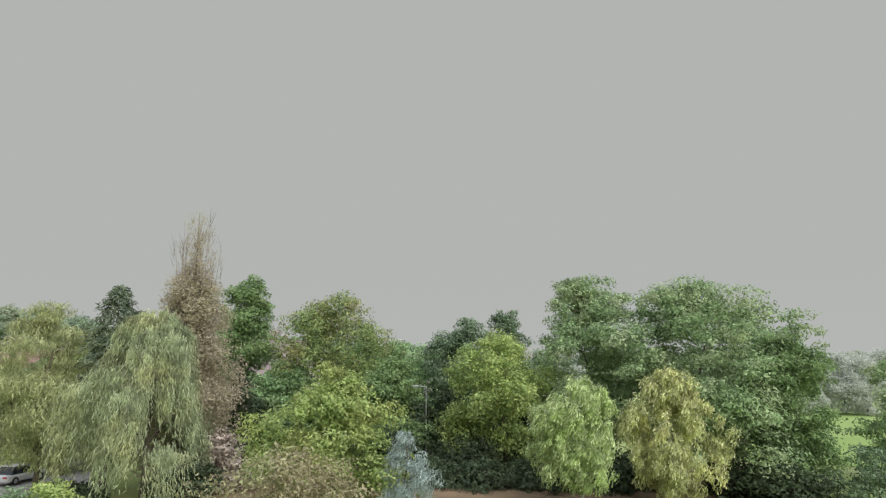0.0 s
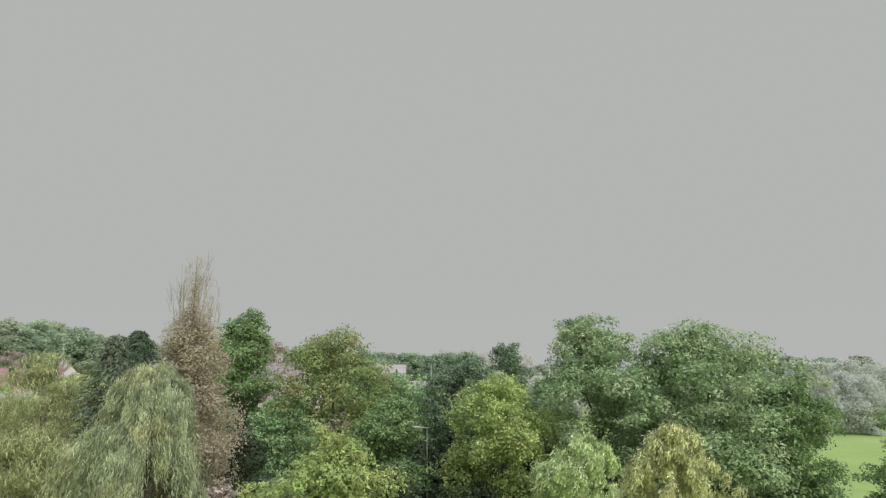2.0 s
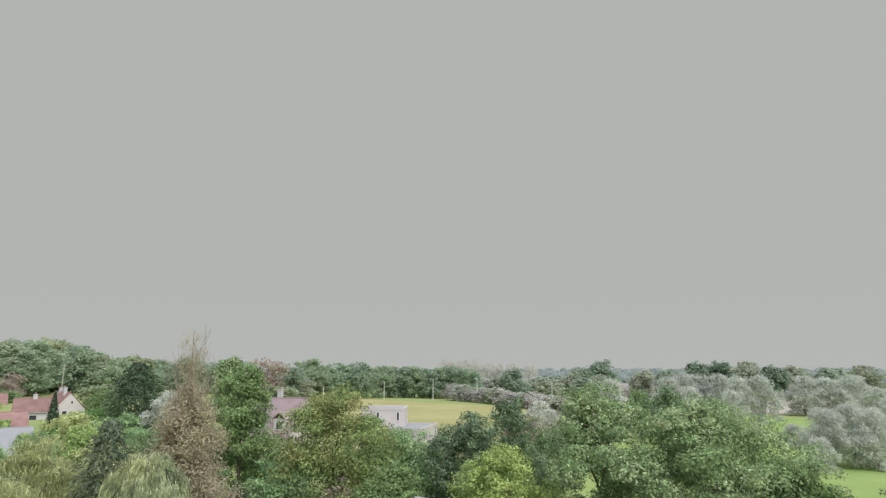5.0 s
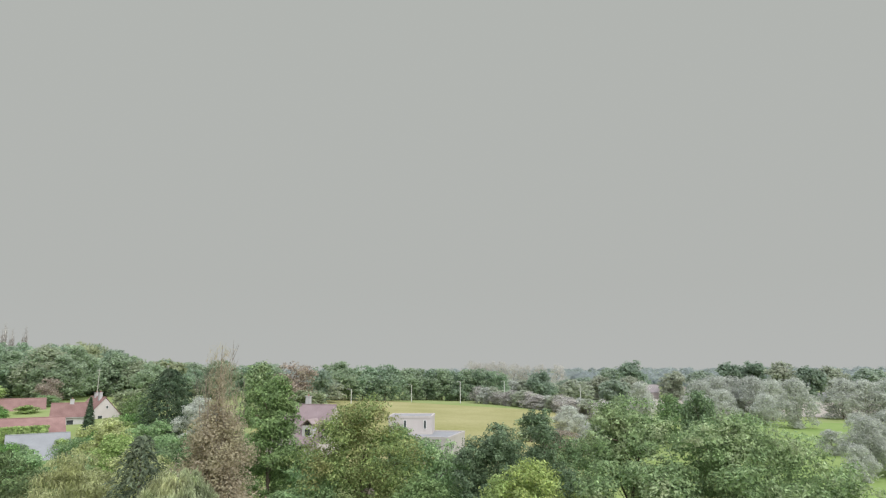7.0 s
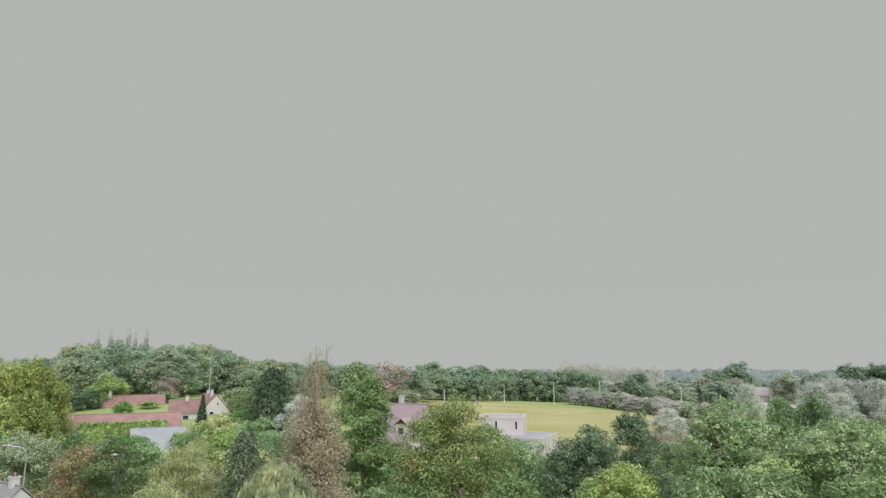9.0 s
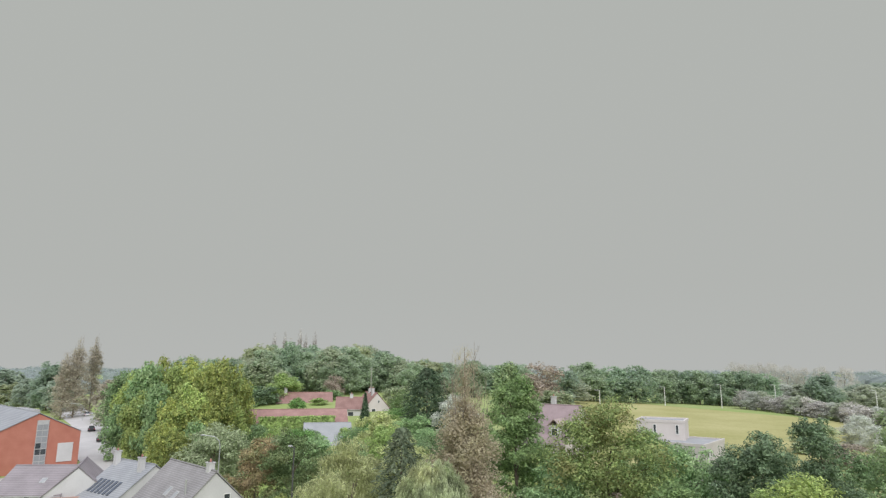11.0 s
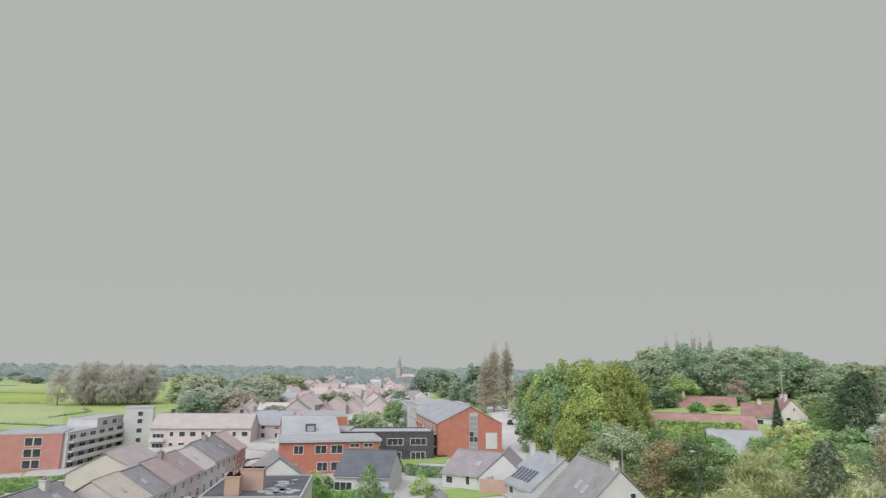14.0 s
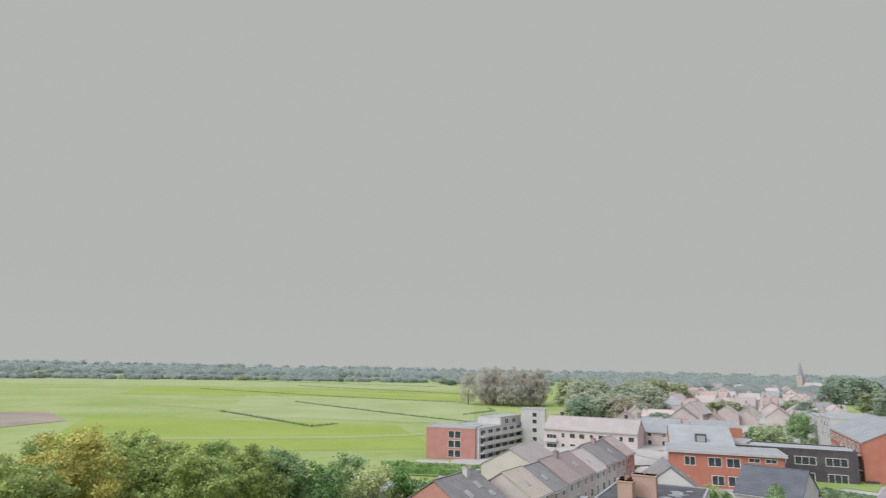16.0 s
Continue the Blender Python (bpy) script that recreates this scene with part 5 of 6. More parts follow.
for i, (az, d, top, w, kind, lab) in enumerate([
    (32.6, 96, 11.2, 9, "mid", "mid-green tree"), (29.2, 108, 12.6, 10, "lime", "light green tree"), (27.6, 92, 12.2, 9, "olive", "olive-green tree"), (34.0, 80, 9.6, 8, "olive", "olive tree"),
    (35.4, 100, 9.4, 9, "green", "dark green tree"), (24.2, 100, 12.4, 10, "mid", "mid-green tree"), (20.4, 108, 13.2, 10, "green", "dark green tree"), (30.6, 72, 9.6, 9, "olive", "olive tree"), (25.6, 74, 10.5, 8, "pale", "pale olive tree"),
    (14.4, 92, 10.6, 9, "mid", "mid-green tree"), (7.0, 88, 14.4, 9, "green", "green tree"), (36.0, 118, 10.0, 8, "mid", "low green tree"), (38.8, 128, 9.0, 9, "pale", "pale olive tree")]):
    put(make_tree("tree", lab + " in the belt below the farm", kind, height_at(az, d, top), w, "round", 0.0, 54, 0.15, 6500, 0.21, seed=400 + i), az, d)
# those of the shade kind have under-tree darkness painted into their leaves
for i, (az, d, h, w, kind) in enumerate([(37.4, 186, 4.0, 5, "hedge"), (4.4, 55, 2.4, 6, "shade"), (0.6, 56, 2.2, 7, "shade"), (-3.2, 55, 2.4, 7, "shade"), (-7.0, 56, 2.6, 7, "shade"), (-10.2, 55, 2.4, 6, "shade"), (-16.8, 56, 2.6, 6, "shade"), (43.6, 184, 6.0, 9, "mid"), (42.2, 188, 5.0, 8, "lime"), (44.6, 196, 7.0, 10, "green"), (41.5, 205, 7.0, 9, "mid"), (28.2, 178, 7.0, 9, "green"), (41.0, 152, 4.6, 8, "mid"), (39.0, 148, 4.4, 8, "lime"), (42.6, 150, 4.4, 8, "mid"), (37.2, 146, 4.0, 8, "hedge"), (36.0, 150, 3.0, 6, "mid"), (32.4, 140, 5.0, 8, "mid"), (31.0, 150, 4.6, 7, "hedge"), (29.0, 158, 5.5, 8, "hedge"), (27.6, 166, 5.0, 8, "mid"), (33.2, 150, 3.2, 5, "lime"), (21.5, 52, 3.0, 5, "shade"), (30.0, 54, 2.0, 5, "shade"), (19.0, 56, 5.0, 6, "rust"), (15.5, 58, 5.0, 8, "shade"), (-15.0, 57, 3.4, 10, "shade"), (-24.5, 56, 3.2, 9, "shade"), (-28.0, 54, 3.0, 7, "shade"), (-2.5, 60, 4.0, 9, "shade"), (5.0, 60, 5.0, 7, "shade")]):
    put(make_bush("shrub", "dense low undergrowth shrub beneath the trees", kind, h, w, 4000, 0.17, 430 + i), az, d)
# trees on the west side
for i, (az, d, top, w, kind, lab) in enumerate([
    (127.5, 68, 13.5, 12, "oak_yellow", "green tree turning yellow"), (122.3, 78, 15.0, 12, "amber", "amber autumn broad tree"), (118.2, 84, 13.8, 11, "nut", "rust-tinged broad tree"),
    (114.2, 72, 13.4, 11.5, "oak_yellow", "yellow-green broad tree"), (110.4, 80, 12.4, 10, "oak_yellow", "yellow-olive tree"), (107.2, 88, 10.8, 10, "mid", "low mid-green tree"),
    (116.4, 80, 12.6, 10, "oak_yellow", "yellow-tinged broad tree"), (124.6, 84, 13.6, 11, "nut", "rust-tinged tree"), (112.2, 86, 12.2, 9, "lime", "bright green tree"), (130.0, 74, 13.6, 12, "oak_yellow", "yellow-green broad tree"), (118.6, 56, 10.6, 5.4, "gold", "bright yellow small tree"), (125.5, 58, 11.0, 8, "mid", "olive-green tree")]):
    put(make_tree("tree", lab + " at the meadow edge", kind, top + 0.2, w, "round", 0.0, 70, 0.15, 15000, 0.2, seed=60 + i), az, d)
for i, (az, d, h, w, kind, lab) in enumerate([
    (104.0, 88, 9.4, 9, "hedge", "dark green spreading shrub"), (101.0, 96, 9.4, 9, "mid", "feathery mid-green shrub"), (98.6, 92, 8.4, 8, "olive", "olive garden shrub"),
    (96.4, 96, 8.2, 7, "hedge", "dark green garden shrub"), (94.0, 98, 5.0, 6, "mid", "low garden shrub"), (103.0, 98, 6.5, 8, "dark", "dark garden shrub"), (99.5, 84, 5.2, 7, "pale", "pale olive shrub"),
    (92.0, 102, 4.0, 5, "hedge", "low dark shrub"), (106.2, 112, 6.6, 8, "pale", "feathery pale shrub at the meadow")]):
    put(make_bush("shrub", lab + " in the gardens", kind, h, w, 4500, 0.2, 80 + i), az, d, z=0)
# garden plants in the town
for i, (az, d, h, w, kind, lab) in enumerate([
    (65.6, 104, 6.6, 4.6, "mid", "feathery grey-green conifer"), (70.2, 106, 4.5, 3.0, "hedge", "slim dark conifer"), (78.4, 102, 4.6, 2.6, "hedge", "slim dark conifer")]):
    put(make_conifer("conifer", lab + " in a back garden", kind, h, w, 3500, 0.18, 100 + i, "egg", 0.0), az, d, z=0)
for i, (az, d, h, w, kind, lab) in enumerate([
    (73.0, 108, 3.6, 5.5, "green", "dark green shrub"), (61.2, 112, 4.0, 4.0, "lime", "bright lime shrub"), (60.2, 108, 3.0, 3.0, "lime", "bright lime shrub"), (70.4, 121, 3.2, 4.6, "lime", "pale green shrub"),
    (54.8, 100, 2.2, 4.0, "yellow", "yellow-green low shrub"), (52.8, 98, 2.0, 3.4, "mid", "low shrub"), (60.4, 128, 2.6, 3.5, "hedge", "round dark shrub"), (64.0, 98, 2.4, 4.0, "mid", "low shrub"), (58.0, 96, 2.0, 4.6, "green", "low shrub"),
    (62.3, 134, 2.4, 4.4, "shade", "dark twiggy shrub"), (63.4, 138, 2.2, 3.4, "shade", "dark low shrub"), (57.8, 122, 1.8, 3.0, "yellow", "yellow-green low shrub"), (56.0, 118, 1.6, 2.6, "mid", "low shrub"), (66.6, 118, 3.0, 3.0, "lime", "fresh green shrub"), (69.2, 114, 3.4, 2.6, "green", "dark green shrub"), (72.4, 122, 4.4, 3.2, "lime", "bright green shrub"), (56.6, 122, 2.6, 3.4, "lime", "pale green shrub")]):
    put(make_bush("shrub", lab + " in a back garden", kind, h, w, 1800, 0.14, 120 + i), az, d, z=0)
hedge("hedge", "clipped dark green garden hedge", polar(74.5, 113), polar(63.5, 104), 1.2, 2.0, seed=5, z=0)
hedge("hedge", "tall mixed hedge before the barn", polar(40.6, 156), polar(34.2, 158), 2.4, 4.6, "lime", 6000, 0.3, seed=9)
hedge("hedge", "clipped bright green hedge behind the conifer", polar(68.2, 107), polar(64.2, 108), 1.4, 2.0, "lime", 2600, 0.15, seed=10, z=0)
hedge("hedge", "dark clipped yew hedge at the lawn", polar(59.9, 133), polar(57.6, 131), 1.6, 1.6, "hedge", 1800, 0.15, seed=11, z=0)
hedge("hedge", "clipped dark hedge beside the lawn", polar(62.3, 131), polar(58.4, 127), 3.0, 2.4, "dark", 2000, 0.18, seed=6, z=0)
hedge("hedge", "clipped hedge before the apartments", (-166, -24), (-162, 26), 1.4, 1.2, "green", 4500, 0.16, seed=7)
hedge("hedge", "second clipped hedge before the apartments", (-156, -20), (-152, 22), 1.4, 1.2, "hedge", 4000, 0.16, seed=8)


# ---- woods on the hill and beyond, from a few grown forms ----
def proto(kind, label, leaf_kind, seed, profile="round", count=1900, leaf=0.58, lobes=54, lobe=0.14, base=0.04, aspect=0.55, w=12.0, h=16.0, squash=1.35, along=None):
    return make_tree(kind, label, leaf_kind, h, w, profile, base, lobes, lobe, count, leaf, aspect, seed=seed, limbs=0, squash=squash, along=along, dense=1.7, fine=0.95, fill=1.15)


PROTO = {
    "mid": proto("tree", "mid-green broad tree in the wood", "mid", 201, count=4000, leaf=0.38, lobes=80),
    "dark": proto("tree", "dark green broad tree in the wood", "dark", 202, count=3400, leaf=0.42, lobes=76),
    "oak": proto("tree", "green broad tree in the wood", "oak", 203, count=3400, leaf=0.42, lobes=76),
    "yellow": proto("tree", "yellow-green autumn tree in the wood", "yellow", 204, "round", count=6000, leaf=0.34, lobes=80, lobe=0.14),
    "turning": proto("tree", "green tree turning yellow in the wood", "oak_yellow", 210, count=6000, leaf=0.34, lobes=80),
    "rust": proto("tree", "brownish bare-looking tree in the wood", "rust", 205, count=3400, leaf=0.4, lobes=76, aspect=0.4),
    "pale": proto("tree", "pale olive tree beyond the gardens", "pale", 206, count=3400, leaf=0.42, lobes=76),
    "silver": proto("willow", "silvery willow in the wet meadow", "silver", 207, "dome", count=4600, leaf=0.36, lobes=70, lobe=0.13, base=0.04, aspect=0.35),
    "bush": proto("shrub", "grey-brown bare-twigged hedgerow shrub", "grey_twig", 208, "dome", count=2000, leaf=0.46, base=0.0, aspect=0.3),
    "lime": proto("tree", "fresh green rounded tree", "lime", 209, count=4000, leaf=0.38, lobes=80),
    # hill and far forms: leaf colours greyed to stand for haze
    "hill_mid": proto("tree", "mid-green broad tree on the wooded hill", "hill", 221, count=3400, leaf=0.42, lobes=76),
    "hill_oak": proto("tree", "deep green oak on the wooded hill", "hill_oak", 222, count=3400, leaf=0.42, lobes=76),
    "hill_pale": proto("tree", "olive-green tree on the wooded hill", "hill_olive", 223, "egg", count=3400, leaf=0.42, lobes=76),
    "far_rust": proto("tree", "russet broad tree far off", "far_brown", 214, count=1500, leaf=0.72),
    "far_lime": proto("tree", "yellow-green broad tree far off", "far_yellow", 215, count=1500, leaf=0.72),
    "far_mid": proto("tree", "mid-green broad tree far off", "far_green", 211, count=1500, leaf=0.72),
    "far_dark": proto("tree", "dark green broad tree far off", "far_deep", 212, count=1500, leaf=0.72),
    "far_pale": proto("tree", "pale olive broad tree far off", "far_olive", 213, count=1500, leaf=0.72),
}
USED = set()


def grow(kind, az, d, top, width, turn=0.0, z=None):
    """Stands one of the grown forms at a place, scaled to its height and width; the first use moves the form itself."""
    x, y = polar(az, d)
    g = ground_z(x, y) if z is None else z
    h = top - g
    # beyond 225 m a copy with haze in its leaf colour takes over
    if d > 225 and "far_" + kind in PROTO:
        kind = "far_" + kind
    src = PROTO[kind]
    m = pose(x, y, g - 0.15, 0, 0, turn) @ Matrix.Diagonal((width / 12.0, width / 12.0, h / 16.0, 1))
    if kind not in USED:
        USED.add(kind)
        KEEP[kind] = m
        return src
    return copy_thing(src, m)


KEEP = {}
rng = np.random.default_rng(21)
# yellow-green wood along the road
for az, d, top, w, k in [(50.6, 172, 21.0, 9, "turning"), (49.5, 164, 23.4, 9.5, "mid"), (48.3, 168, 24.6, 10, "yellow"), (47.2, 158, 22.4, 9, "turning"), (46.1, 160, 24.4, 10.5, "yellow"), (44.8, 154, 23.0, 9.5, "yellow"), (43.5, 156, 24.2, 10, "yellow"), (42.3, 160, 19.6, 8, "yellow"),
                         (51.2, 160, 14.0, 7, "mid"), (50.0, 152, 17.0, 8, "turning"), (48.7, 148, 18.6, 7.5, "mid"), (47.5, 143, 16.0, 7.5, "yellow"), (46.2, 146, 19.0, 8, "turning"), (45.0, 143, 15.0, 7.5, "yellow"), (43.9, 148, 18.0, 8, "yellow"), (42.8, 150, 14.0, 7, "turning"), (48.1, 136, 11.5, 6, "yellow"), (46.8, 134, 10.0, 6, "yellow"), (45.6, 138, 11.5, 6, "mid")]:
    grow(k, az, d, top, w, rng.random() * 360)
for az, d, top, w, k in [(51.6, 212, 15.5, 10, "pale"), (52.0, 240, 18.0, 11, "rust"), (51.0, 205, 21.0, 12, "mid"), (56.4, 305, 24.0, 15, "dark"), (57.6, 330, 17.0, 14, "mid"), (58.6, 350, 15.0, 14, "lime"), (55.6, 290, 17.0, 12, "mid")]:
    grow(k, az, d, top, w, rng.random() * 360)
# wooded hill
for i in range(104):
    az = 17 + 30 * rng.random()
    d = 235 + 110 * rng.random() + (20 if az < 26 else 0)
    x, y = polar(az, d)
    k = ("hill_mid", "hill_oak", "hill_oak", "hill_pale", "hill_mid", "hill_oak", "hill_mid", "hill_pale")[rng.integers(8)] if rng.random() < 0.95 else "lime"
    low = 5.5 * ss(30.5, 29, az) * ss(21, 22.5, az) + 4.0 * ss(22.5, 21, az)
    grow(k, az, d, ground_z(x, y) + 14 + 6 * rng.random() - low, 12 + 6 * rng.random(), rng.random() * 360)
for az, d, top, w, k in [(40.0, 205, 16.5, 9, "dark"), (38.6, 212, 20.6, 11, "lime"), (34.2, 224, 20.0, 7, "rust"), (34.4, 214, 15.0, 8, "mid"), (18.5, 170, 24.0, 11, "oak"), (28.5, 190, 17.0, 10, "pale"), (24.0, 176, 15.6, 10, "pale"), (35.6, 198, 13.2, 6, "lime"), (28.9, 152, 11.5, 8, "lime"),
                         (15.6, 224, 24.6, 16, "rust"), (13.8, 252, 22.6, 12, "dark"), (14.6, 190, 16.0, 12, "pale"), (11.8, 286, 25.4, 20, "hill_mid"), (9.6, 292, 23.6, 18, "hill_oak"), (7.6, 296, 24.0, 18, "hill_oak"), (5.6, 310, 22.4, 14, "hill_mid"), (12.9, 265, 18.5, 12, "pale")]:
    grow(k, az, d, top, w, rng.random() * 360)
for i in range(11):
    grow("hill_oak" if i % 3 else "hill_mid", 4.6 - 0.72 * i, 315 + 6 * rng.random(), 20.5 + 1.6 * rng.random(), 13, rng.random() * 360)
# hedgerow along the field's edge
for i in range(22):
    f = i / 21
    grow(("bush", "bush", "silver", "bush", "pale")[i * 7 % 5], -1.0 - 11.5 * f, 292 - 78 * f + 8 * rng.random(), 12.4 - 3.0 * f + 2.0 * rng.random(), 7 + 4 * rng.random(), rng.random() * 360)
for i in range(12):
    grow("pale" if i % 2 else "mid", -2 - 12 * i / 11 + rng.normal() * 0.5, 330 + 60 * rng.random(), 14 + 4 * rng.random(), 16, rng.random() * 360)
for az, d, top, w, k in [(-6.6, 320, 21.0, 14, "dark"), (-3.8, 330, 16.0, 16, "silver"), (-8.4, 180, 12.0, 9, "silver"), (-5.6, 150, 11.4, 10, "pale"), (-9.4, 170, 10.4, 8, "silver"),
                         (-19.2, 185, 16.0, 10, "dark"), (-17.0, 200, 14.5, 9, "mid"), (-15.0, 260, 17.0, 12, "silver"), (-7.2, 136, 9.6, 10, "rust"), (-10.4, 142, 10.4, 8, "silver"), (-11.8, 150, 10.8, 9, "silver")]:
    grow(k, az, d, top, w, rng.random() * 360)
# silvery willows in the wet meadow
for az, d, top, w in [(-19.6, 300, 17.0, 16), (-20.8, 310, 18.6, 17), (-22.2, 318, 18.2, 17), (-23.6, 312, 18.4, 17), (-25.0, 300, 17.4, 14), (-26.7, 268, 18.2, 15), (-21.2, 285, 13.5, 14), (-24.4, 280, 12.0, 12), (-29.8, 320, 17.6, 17), (-31.4, 325, 16.8, 18), (-33.0, 330, 17.6, 18),
                      (-30.9, 158, 12.2, 10), (-32.4, 165, 13.4, 10), (-33.8, 160, 12.6, 10), (-30.2, 150, 7.0, 6), (-35.2, 180, 14.6, 12), (-34.4, 240, 15.0, 14), (-30.6, 205, 10.0, 9), (-28.6, 190, 6.5, 8)]:
    grow("silver", az, d, top, w, rng.random() * 360)
# trees of the far meadows to the north
for az, d, top, w, k in [(-14.6, 560, 28.0, 30, "dark"), (-12.6, 640, 22.0, 24, "mid"), (-22.2, 520, 26.0, 26, "dark"), (-24.0, 520, 26.5, 26, "dark"), (-26.0, 500, 26.0, 22, "pale"), (-27.8, 480, 23.0, 20, "dark"), (-17.8, 470, 20.0, 18, "pale"), (-20.0, 450, 20.0, 18, "mid"), (-29.5, 520, 23.0, 24, "pale"), (-31.8, 520, 21.0, 24, "mid"), (-34.0, 560, 23.0, 24, "pale")]:
    grow(k, az, d, top, w, rng.random() * 360)
# trees among the town
for i in range(46):
    az, d = 64 + 18 * rng.random(), 260 + 330 * rng.random()
    if az < 71 and rng.random() < 0.85:
        continue
    grow(("mid", "pale", "mid", "pale", "lime", "pale", "lime")[rng.integers(7)], az, d, 9 + 5 * rng.random() + (2.5 if az > 72 else -2.5), 13 + 6 * rng.random(), rng.random() * 360, 0)
for az, d, top, w, k in [(65.6, 182, 9.5, 9, "pale"), (66.6, 186, 8.5, 7, "mid"), (63.6, 210, 11.0, 8, "mid"), (62.6, 235, 11.0, 10, "mid"), (69.6, 170, 8.0, 4, "dark"), (63.0, 260, 13.0, 9, "dark"), (61.4, 420, 17.0, 13, "dark"), (60.0, 560, 21.0, 24, "dark"), (60.8, 580, 21.0, 24, "dark"), (59.2, 540, 20.0, 22, "mid"),
                         (80.4, 262, 11.6, 13, "dark"), (78.2, 270, 13.0, 14, "pale"), (77.0, 262, 11.6, 12, "rust"), (75.6, 250, 9.6, 11, "mid"), (79.4, 300, 13.6, 14, "pale"), (74.0, 235, 8.0, 9, "mid")]:
    grow(k, az, d, top, w, rng.random() * 360)
# hedge trees across the river meadows
for i in range(26):
    az, d = 84 + 50 * rng.random(), 900 + 400 * rng.random()
    grow(("pale", "mid")[rng.integers(2)], az, d, 2 + 4 * rng.random(), 9 + 9 * rng.random(), rng.random() * 360)
for k, m in KEEP.items():
    PROTO[k].matrix_world = m

# tall bare poplars; the far_brown and grove colours are paled for haze
put(make_poplar("poplar", "tall browning poplar by the road", "far_brown", 29.4, 8.4, 8000, 0.26, 301, bare=0.16, form="plume"), 54.6, 260)
put(make_poplar("poplar", "slim browning poplar by the road", "far_brown", 29.8, 7.0, 7000, 0.26, 302, bare=0.16, form="plume"), 53.5, 265)
put(make_poplar("poplar", "short browning poplar by the road", "far_brown", 24.0, 8.0, 6500, 0.26, 303, bare=0.16, form="plume"), 55.4, 258)
hp = put(make_poplar("poplar", "slim bare poplar on the wooded hill", "grey_twig", 27.0, 4.6, 2600, 0.4, 304, bare=0.3), 39.6, 338)
for az, d, s in ((38.7, 340, 1.03), (37.4, 342, 1.1), (36.9, 344, 1.0), (36.1, 340, 1.04)):
    x, y = polar(az, d)
    copy_thing(hp, pose(x, y, ground_z(x, y), 0, 0, az * 9) @ Matrix.Diagonal((s, s, s, 1)))
gp = put(make_tree("poplar", "bare grey poplar in a grove on the meadow", "grove", 26.0, 15.0, "dome", 0.08, 80, 0.12, 4600, 0.75, 0.12, seed=305, limbs=3, squash=1.6, along=np.array([0, 0, 1.0])), 84.2, 452)
for i in range(24):
    x, y = polar(83.8 + 6.8 * rng.random(), 440 + 60 * rng.random())
    copy_thing(gp, pose(x, y, ground_z(x, y), 0, 0, 360 * rng.random()) @ Matrix.Diagonal((1, 1, 0.9 + 0.16 * rng.random(), 1)))
np_ = put(make_tree("poplar", "bare pale poplar behind the field", "grove", 22.0, 15.0, "dome", 0.1, 60, 0.14, 2400, 0.8, 0.08, seed=306, limbs=4, squash=1.4, along=np.array([0, 0, 1.0])), -3.0, 420)
for az in (-1.2, -2.2, -4.2, -5.3, -6.6, -8.0, -0.4):
    x, y = polar(az, 415 + 25 * rng.random())
    copy_thing(np_, pose(x, y, ground_z(x, y), 0, 0, 360 * rng.random()) @ Matrix.Diagonal((1, 1, 0.85 + 0.2 * rng.random(), 1)))


def canopy_lump():
    """One rounded canopy of unit size, as triangles."""
    bm = bmesh.new()
    bmesh.ops.create_icosphere(bm, subdivisions=1, radius=1.0)
    tri = np.array([[v.co[:] for v in f.verts] for f in bm.faces if f.calc_center_median().z > -0.3])
    bm.free()
    return tri


LUMP = canopy_lump()


def far_woods(name, label, az0, az1, d0, d1, n, h0, h1, seed, z=None):
    """Far woods that nobody could count: uneven canopies and foliage tufts standing on the plain."""
    rng = np.random.default_rng(seed)
    out = []
    for i in range(n):
        az, d = az0 + (az1 - az0) * rng.random(), d0 + (d1 - d0) * rng.random()
        x, y = polar(az, d)
        h = h0 + (h1 - h0) * rng.random()
        w = h * (0.8 + 0.8 * rng.random())
        base = np.array([x, y, (ground_z(x, y) if z is None else z) - 0.3])
        wave = rng.normal(size=(3, 3)) * 2.2
        bulge = 1 + 0.16 * np.sin(LUMP @ wave[0] + i) + 0.12 * np.sin(2.3 * (LUMP @ wave[1]))
        out.append(LUMP * bulge[..., None] * np.array([0.85 * w, 0.85 * w, 0.6 * h]) + base + np.array([0, 0, 0.2 * h]))
        q, _ = crown_leaves(rng, 0.2 * h, h, 2 * w, "dome", 16, 0.22, 120, 0.9 * d / 1000 + 0.4, fill=1.4, up=0.8)
        out.append(q + base)
    # the grey-blue of this leaf colour is painted distance haze
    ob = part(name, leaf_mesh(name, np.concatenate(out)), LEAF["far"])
    return tagged(ob, label, "woods", kind="stuff")


far_woods("far_woods", "distant woods west of the meadows, hazed grey-green", 78, 140, 1250, 2600, 860, 11, 17, 401)
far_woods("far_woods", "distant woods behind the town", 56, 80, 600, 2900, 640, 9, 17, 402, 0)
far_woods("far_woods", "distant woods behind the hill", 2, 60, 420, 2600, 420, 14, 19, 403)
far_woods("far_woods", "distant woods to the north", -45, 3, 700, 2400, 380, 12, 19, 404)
far_woods("far_woods", "haze-paled woods along the horizon", -45, 140, 2800, 4300, 520, 18, 27, 406)
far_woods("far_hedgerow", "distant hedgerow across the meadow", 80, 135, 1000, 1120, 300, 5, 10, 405)


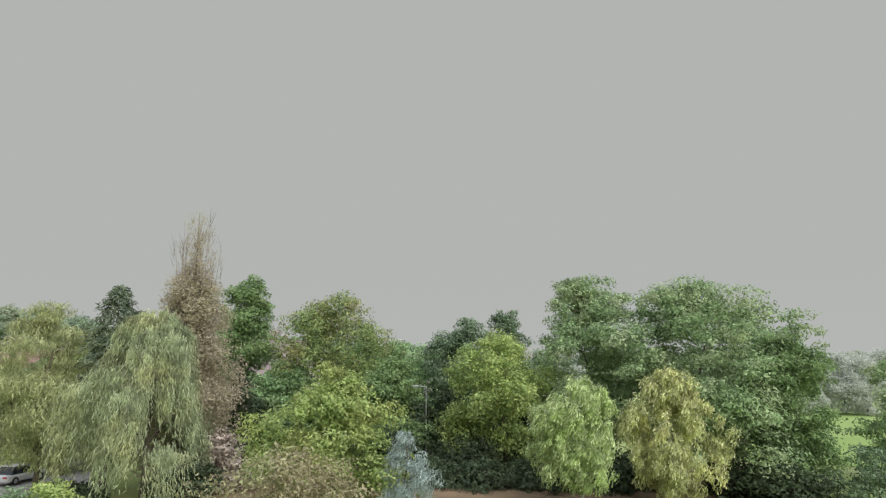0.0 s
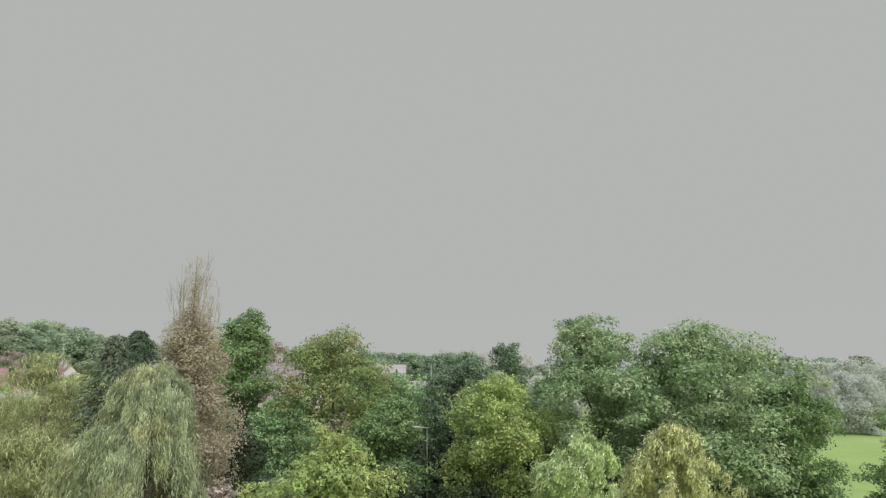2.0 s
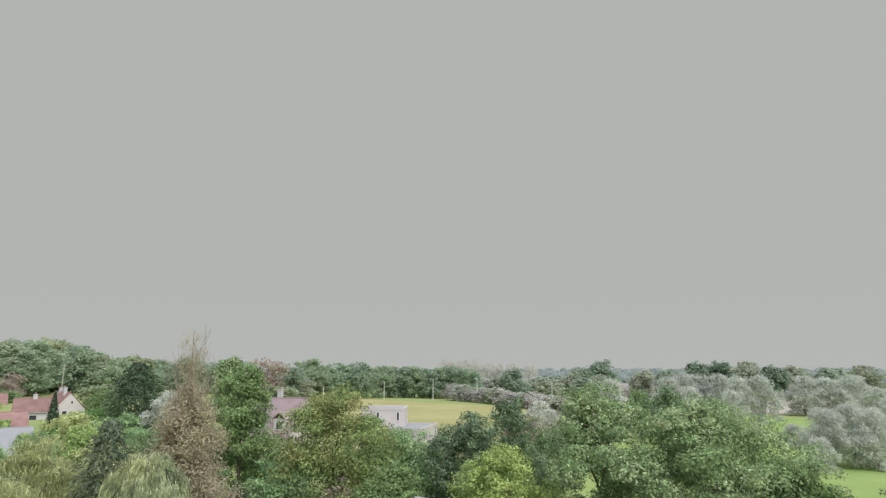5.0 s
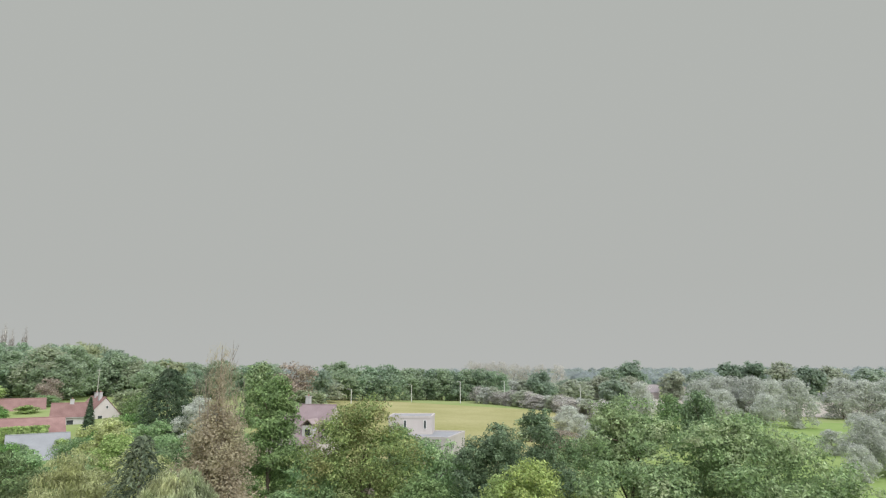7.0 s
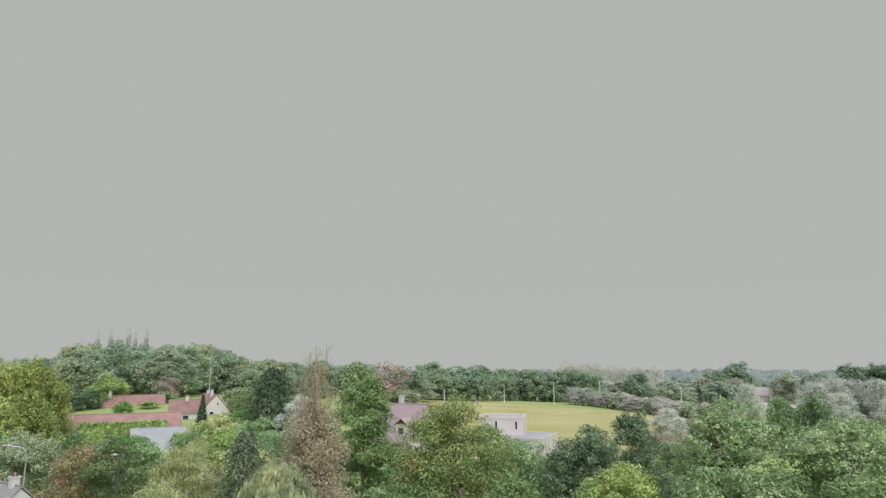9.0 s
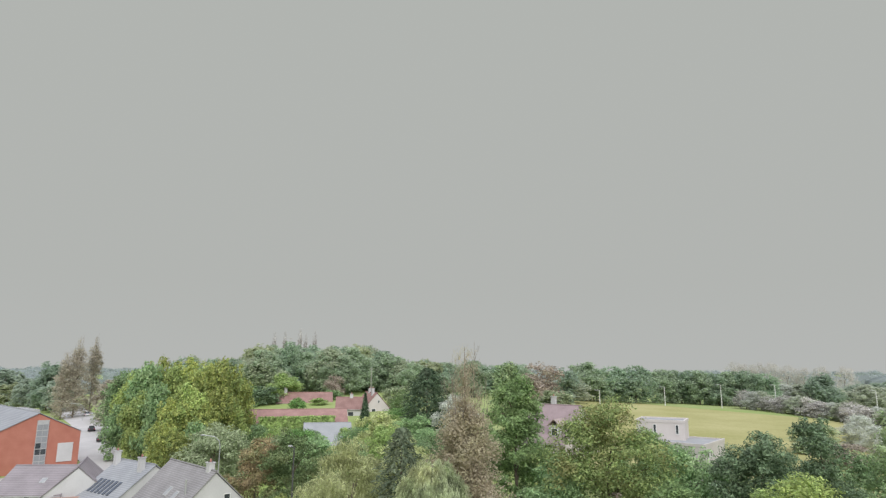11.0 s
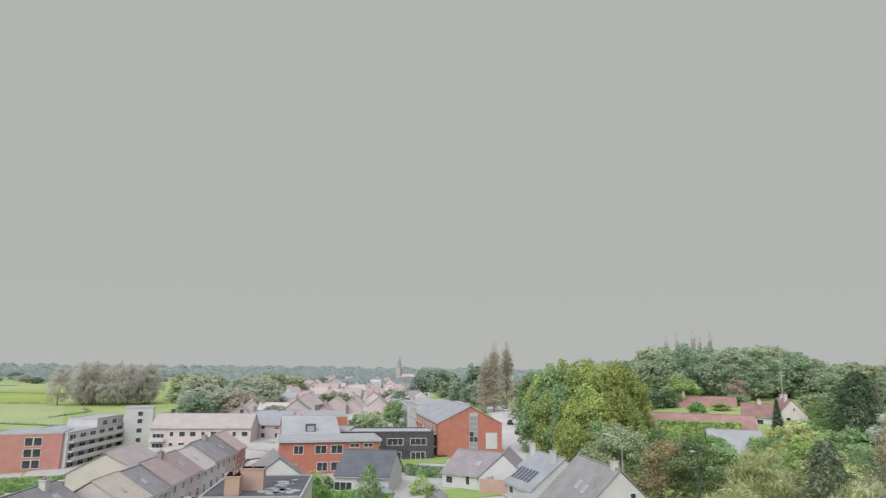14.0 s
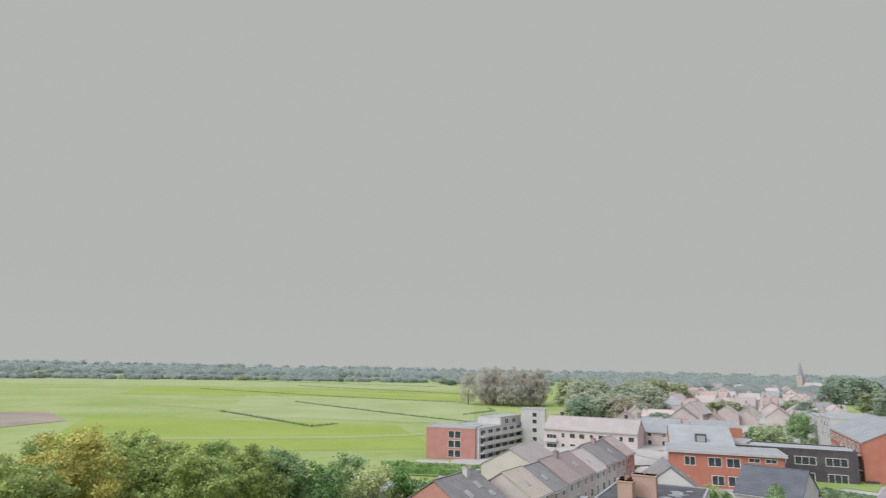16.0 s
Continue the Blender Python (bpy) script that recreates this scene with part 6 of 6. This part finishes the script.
# ---- street furniture and vehicles ----
def street_lamp(az, d, h, arm, turn, label, z=None, double=False, bent=True, thick=1.0, paint=None):
    x, y = stand(az, d)
    root = thing("street_lamp", label, "street lamp", pose(x, y, ground_z(x, y) if z is None else z, 0, 0, turn), "street lamps")
    bm = bmesh.new()
    if bent:
        pts = [(0, 0, 0), (0, 0, h * 0.8), (0.08 * arm, 0, h * 0.9), (0.35 * arm, 0, h * 0.97), (arm, 0, h)]
        tube(bm, pts, [0.12, 0.09, 0.08, 0.07, 0.06], 8)
    else:
        tube(bm, [(0, 0, 0), (0, 0, h)], [0.12 * thick, 0.08 * thick], 8)
        tube(bm, [(-0.6 * double, 0, h - 0.05), (arm, 0, h + 0.05)], [0.05, 0.05], 6)
    part("pole", bm, paint or M_METAL, root)
    for e in ((arm, -0.7) if double else (arm,)):
        part("lamp_head", box(e - 0.15 if e > 0 else e - 0.6, e + 0.6 if e > 0 else e + 0.15, -0.17, 0.17, h - 0.06, h + 0.12, 0.04), M_TRIM, root)
    part("base_plate", box(-0.2, 0.2, -0.2, 0.2, 0, 0.06), M_METAL, root)
    return root


street_lamp(1.4, 65, 7.9, 0.9, 180, "grey street lamp before the dark trees", bent=False, thick=0.6)
street_lamp(-29.2, 59, 7.2, 0.8, 180, "grey street lamp beside the end oak", bent=False, thick=0.6)
street_lamp(43.6, 122, 10.2, 2.8, 224, "tall bent street lamp behind the white house", z=0)
street_lamp(53.9, 246, 10.0, 3.4, 234, "tall bent street lamp on the main road", z=0)
street_lamp(37.6, 80, 12.2, 1.0, 150, "grey street lamp among the roadside trees", bent=False, paint=M_DARKTRIM)
for az, d, top in ((10.64, 262, 13.8), (5.23, 288, 14.7), (0.82, 290, 16.0), (-3.16, 286, 16.2), (-9.81, 262, 15.4)):
    x, y = polar(az, d)
    street_lamp(az, d, top - ground_z(x, y), 1.2, 180, "pale street lamp along the field's far edge", bent=False, thick=1.5, paint=M_FRAME)
for az, d, h in ((31.0, 230, 10.0), (38.2, 300, 22.0), (26.0, 240, 12.0)):
    x, y = polar(az, d)
    mast = bmesh.new()
    tube(mast, [(0, 0, 0), (0, 0, h)], [0.16, 0.1], 6)
    add_box(mast, -0.7, 0.7, -0.06, 0.06, h - 0.5, h - 0.35)
    tagged(part("utility_pole", mast, M_PALEBARK), "pale utility pole at the wooded hill", "utility pole").matrix_world = pose(x, y, ground_z(x, y), 0, 0, 20)


def car(az, d, turn, paint, label, z=None):
    x, y = polar(az, d)
    root = thing("car", label, "car", pose(x, y, (ground_z(x, y) if z is None else z) + 0.1, 0, 0, turn), "parked cars")
    body = box(-2.1, 2.1, -0.88, 0.88, 0.25, 0.85, 0.12)
    part("body", body, paint, root)
    cab = bmesh.new()
    vs = [cab.verts.new(p) for p in ((-1.7, -0.8, 0.84), (1.15, -0.8, 0.84), (1.15, 0.8, 0.84), (-1.7, 0.8, 0.84), (-1.25, -0.66, 1.42), (0.45, -0.66, 1.42), (0.45, 0.66, 1.42), (-1.25, 0.66, 1.42))]
    for f in ((0, 1, 5, 4), (1, 2, 6, 5), (2, 3, 7, 6), (3, 0, 4, 7), (3, 2, 1, 0), (4, 5, 6, 7)):
        cab.faces.new([vs[i] for i in f])
    part("glasshouse", cab, M_GLASS, root)
    part("car_roof", box(-1.22, 0.42, -0.64, 0.64, 1.4, 1.46, 0.02), paint, root)
    for sx in (-1.3, 1.3):
        for sy in (-0.82, 0.82):
            w = bmesh.new()
            bmesh.ops.create_cone(w, cap_ends=True, segments=14, radius1=0.32, radius2=0.32, depth=0.22, matrix=pose(sx, sy, 0.32, 90))
            wh = part("wheel", w, M_TYRE, root)
            r = bmesh.new()
            bmesh.ops.create_cone(r, cap_ends=True, segments=10, radius1=0.19, radius2=0.19, depth=0.24, matrix=pose(sx, sy, 0.32, 90))
            part("rim", r, M_METAL, wh)
    for sy in (-0.6, 0.6):
        part("headlight", box(2.06, 2.13, sy - 0.18, sy + 0.18, 0.55, 0.7), M_FRAME, root)
        part("tail_light", box(-2.13, -2.06, sy - 0.18, sy + 0.18, 0.6, 0.74), M_SIGN_RED, root)
    return root


car(52.5, 190, 145, M_CAR_DARK, "dark parked car at the kerb")
car(53.2, 213, 145, M_CAR_DARK, "dark hatchback parked at the kerb")
car(50.4, 172, 145, M_CAR_DARK, "black car parked beside the wood")
car(53.5, 143, 150, M_CAR_RED, "red car parked behind the houses")
car(77.0, 158, 152, M_CAR_DARK, "dark car on the side street")
car(76.6, 150, 152, M_CAR_WHITE, "silver car on the side street")
car(80.5, 108, 152, M_CAR_WHITE, "silver car beside the terrace")
car(81.4, 104, 152, M_CAR_WHITE, "white car beside the terrace")
car(33.6, 68, 80, M_CAR_WHITE, "white car in the gravel yard")
car(53.6, 262, 145, M_CAR_WHITE, "pale car on the main road")
sign = thing("road_sign", "red and white round road sign on a post", "road sign", pose(*polar(41.5, 97), ground_z(*polar(41.5, 97)), 0, 0, 40))
bm = bmesh.new()
tube(bm, [(0, 0, 0), (0, 0, 3.4)], [0.05, 0.05], 6)
part("post", bm, M_METAL, sign)
bm = bmesh.new()
bmesh.ops.create_cone(bm, cap_ends=True, segments=16, radius1=0.45, radius2=0.45, depth=0.05, matrix=pose(0, -0.07, 3.1, 90))
part("sign_plate", bm, M_SIGN_RED, sign)
skip = thing("container", "green steel waste container among shrubs", "container", pose(-97.5, -21.5, 0.05, 0, 0, 12))
M_GREEN = smat("green_container_paint", (0.03, 0.25, 0.16), (0.05, 0.3, 0.2), 0.5, 1, 8, 0.05)
part("body", box(-1.6, 1.6, -1.0, 1.0, 0.1, 2.4, 0.06), M_GREEN, skip)
part("lid", box(-1.7, 1.7, -1.1, 1.1, 2.4, 2.52, 0.03), M_DARKTRIM, skip)
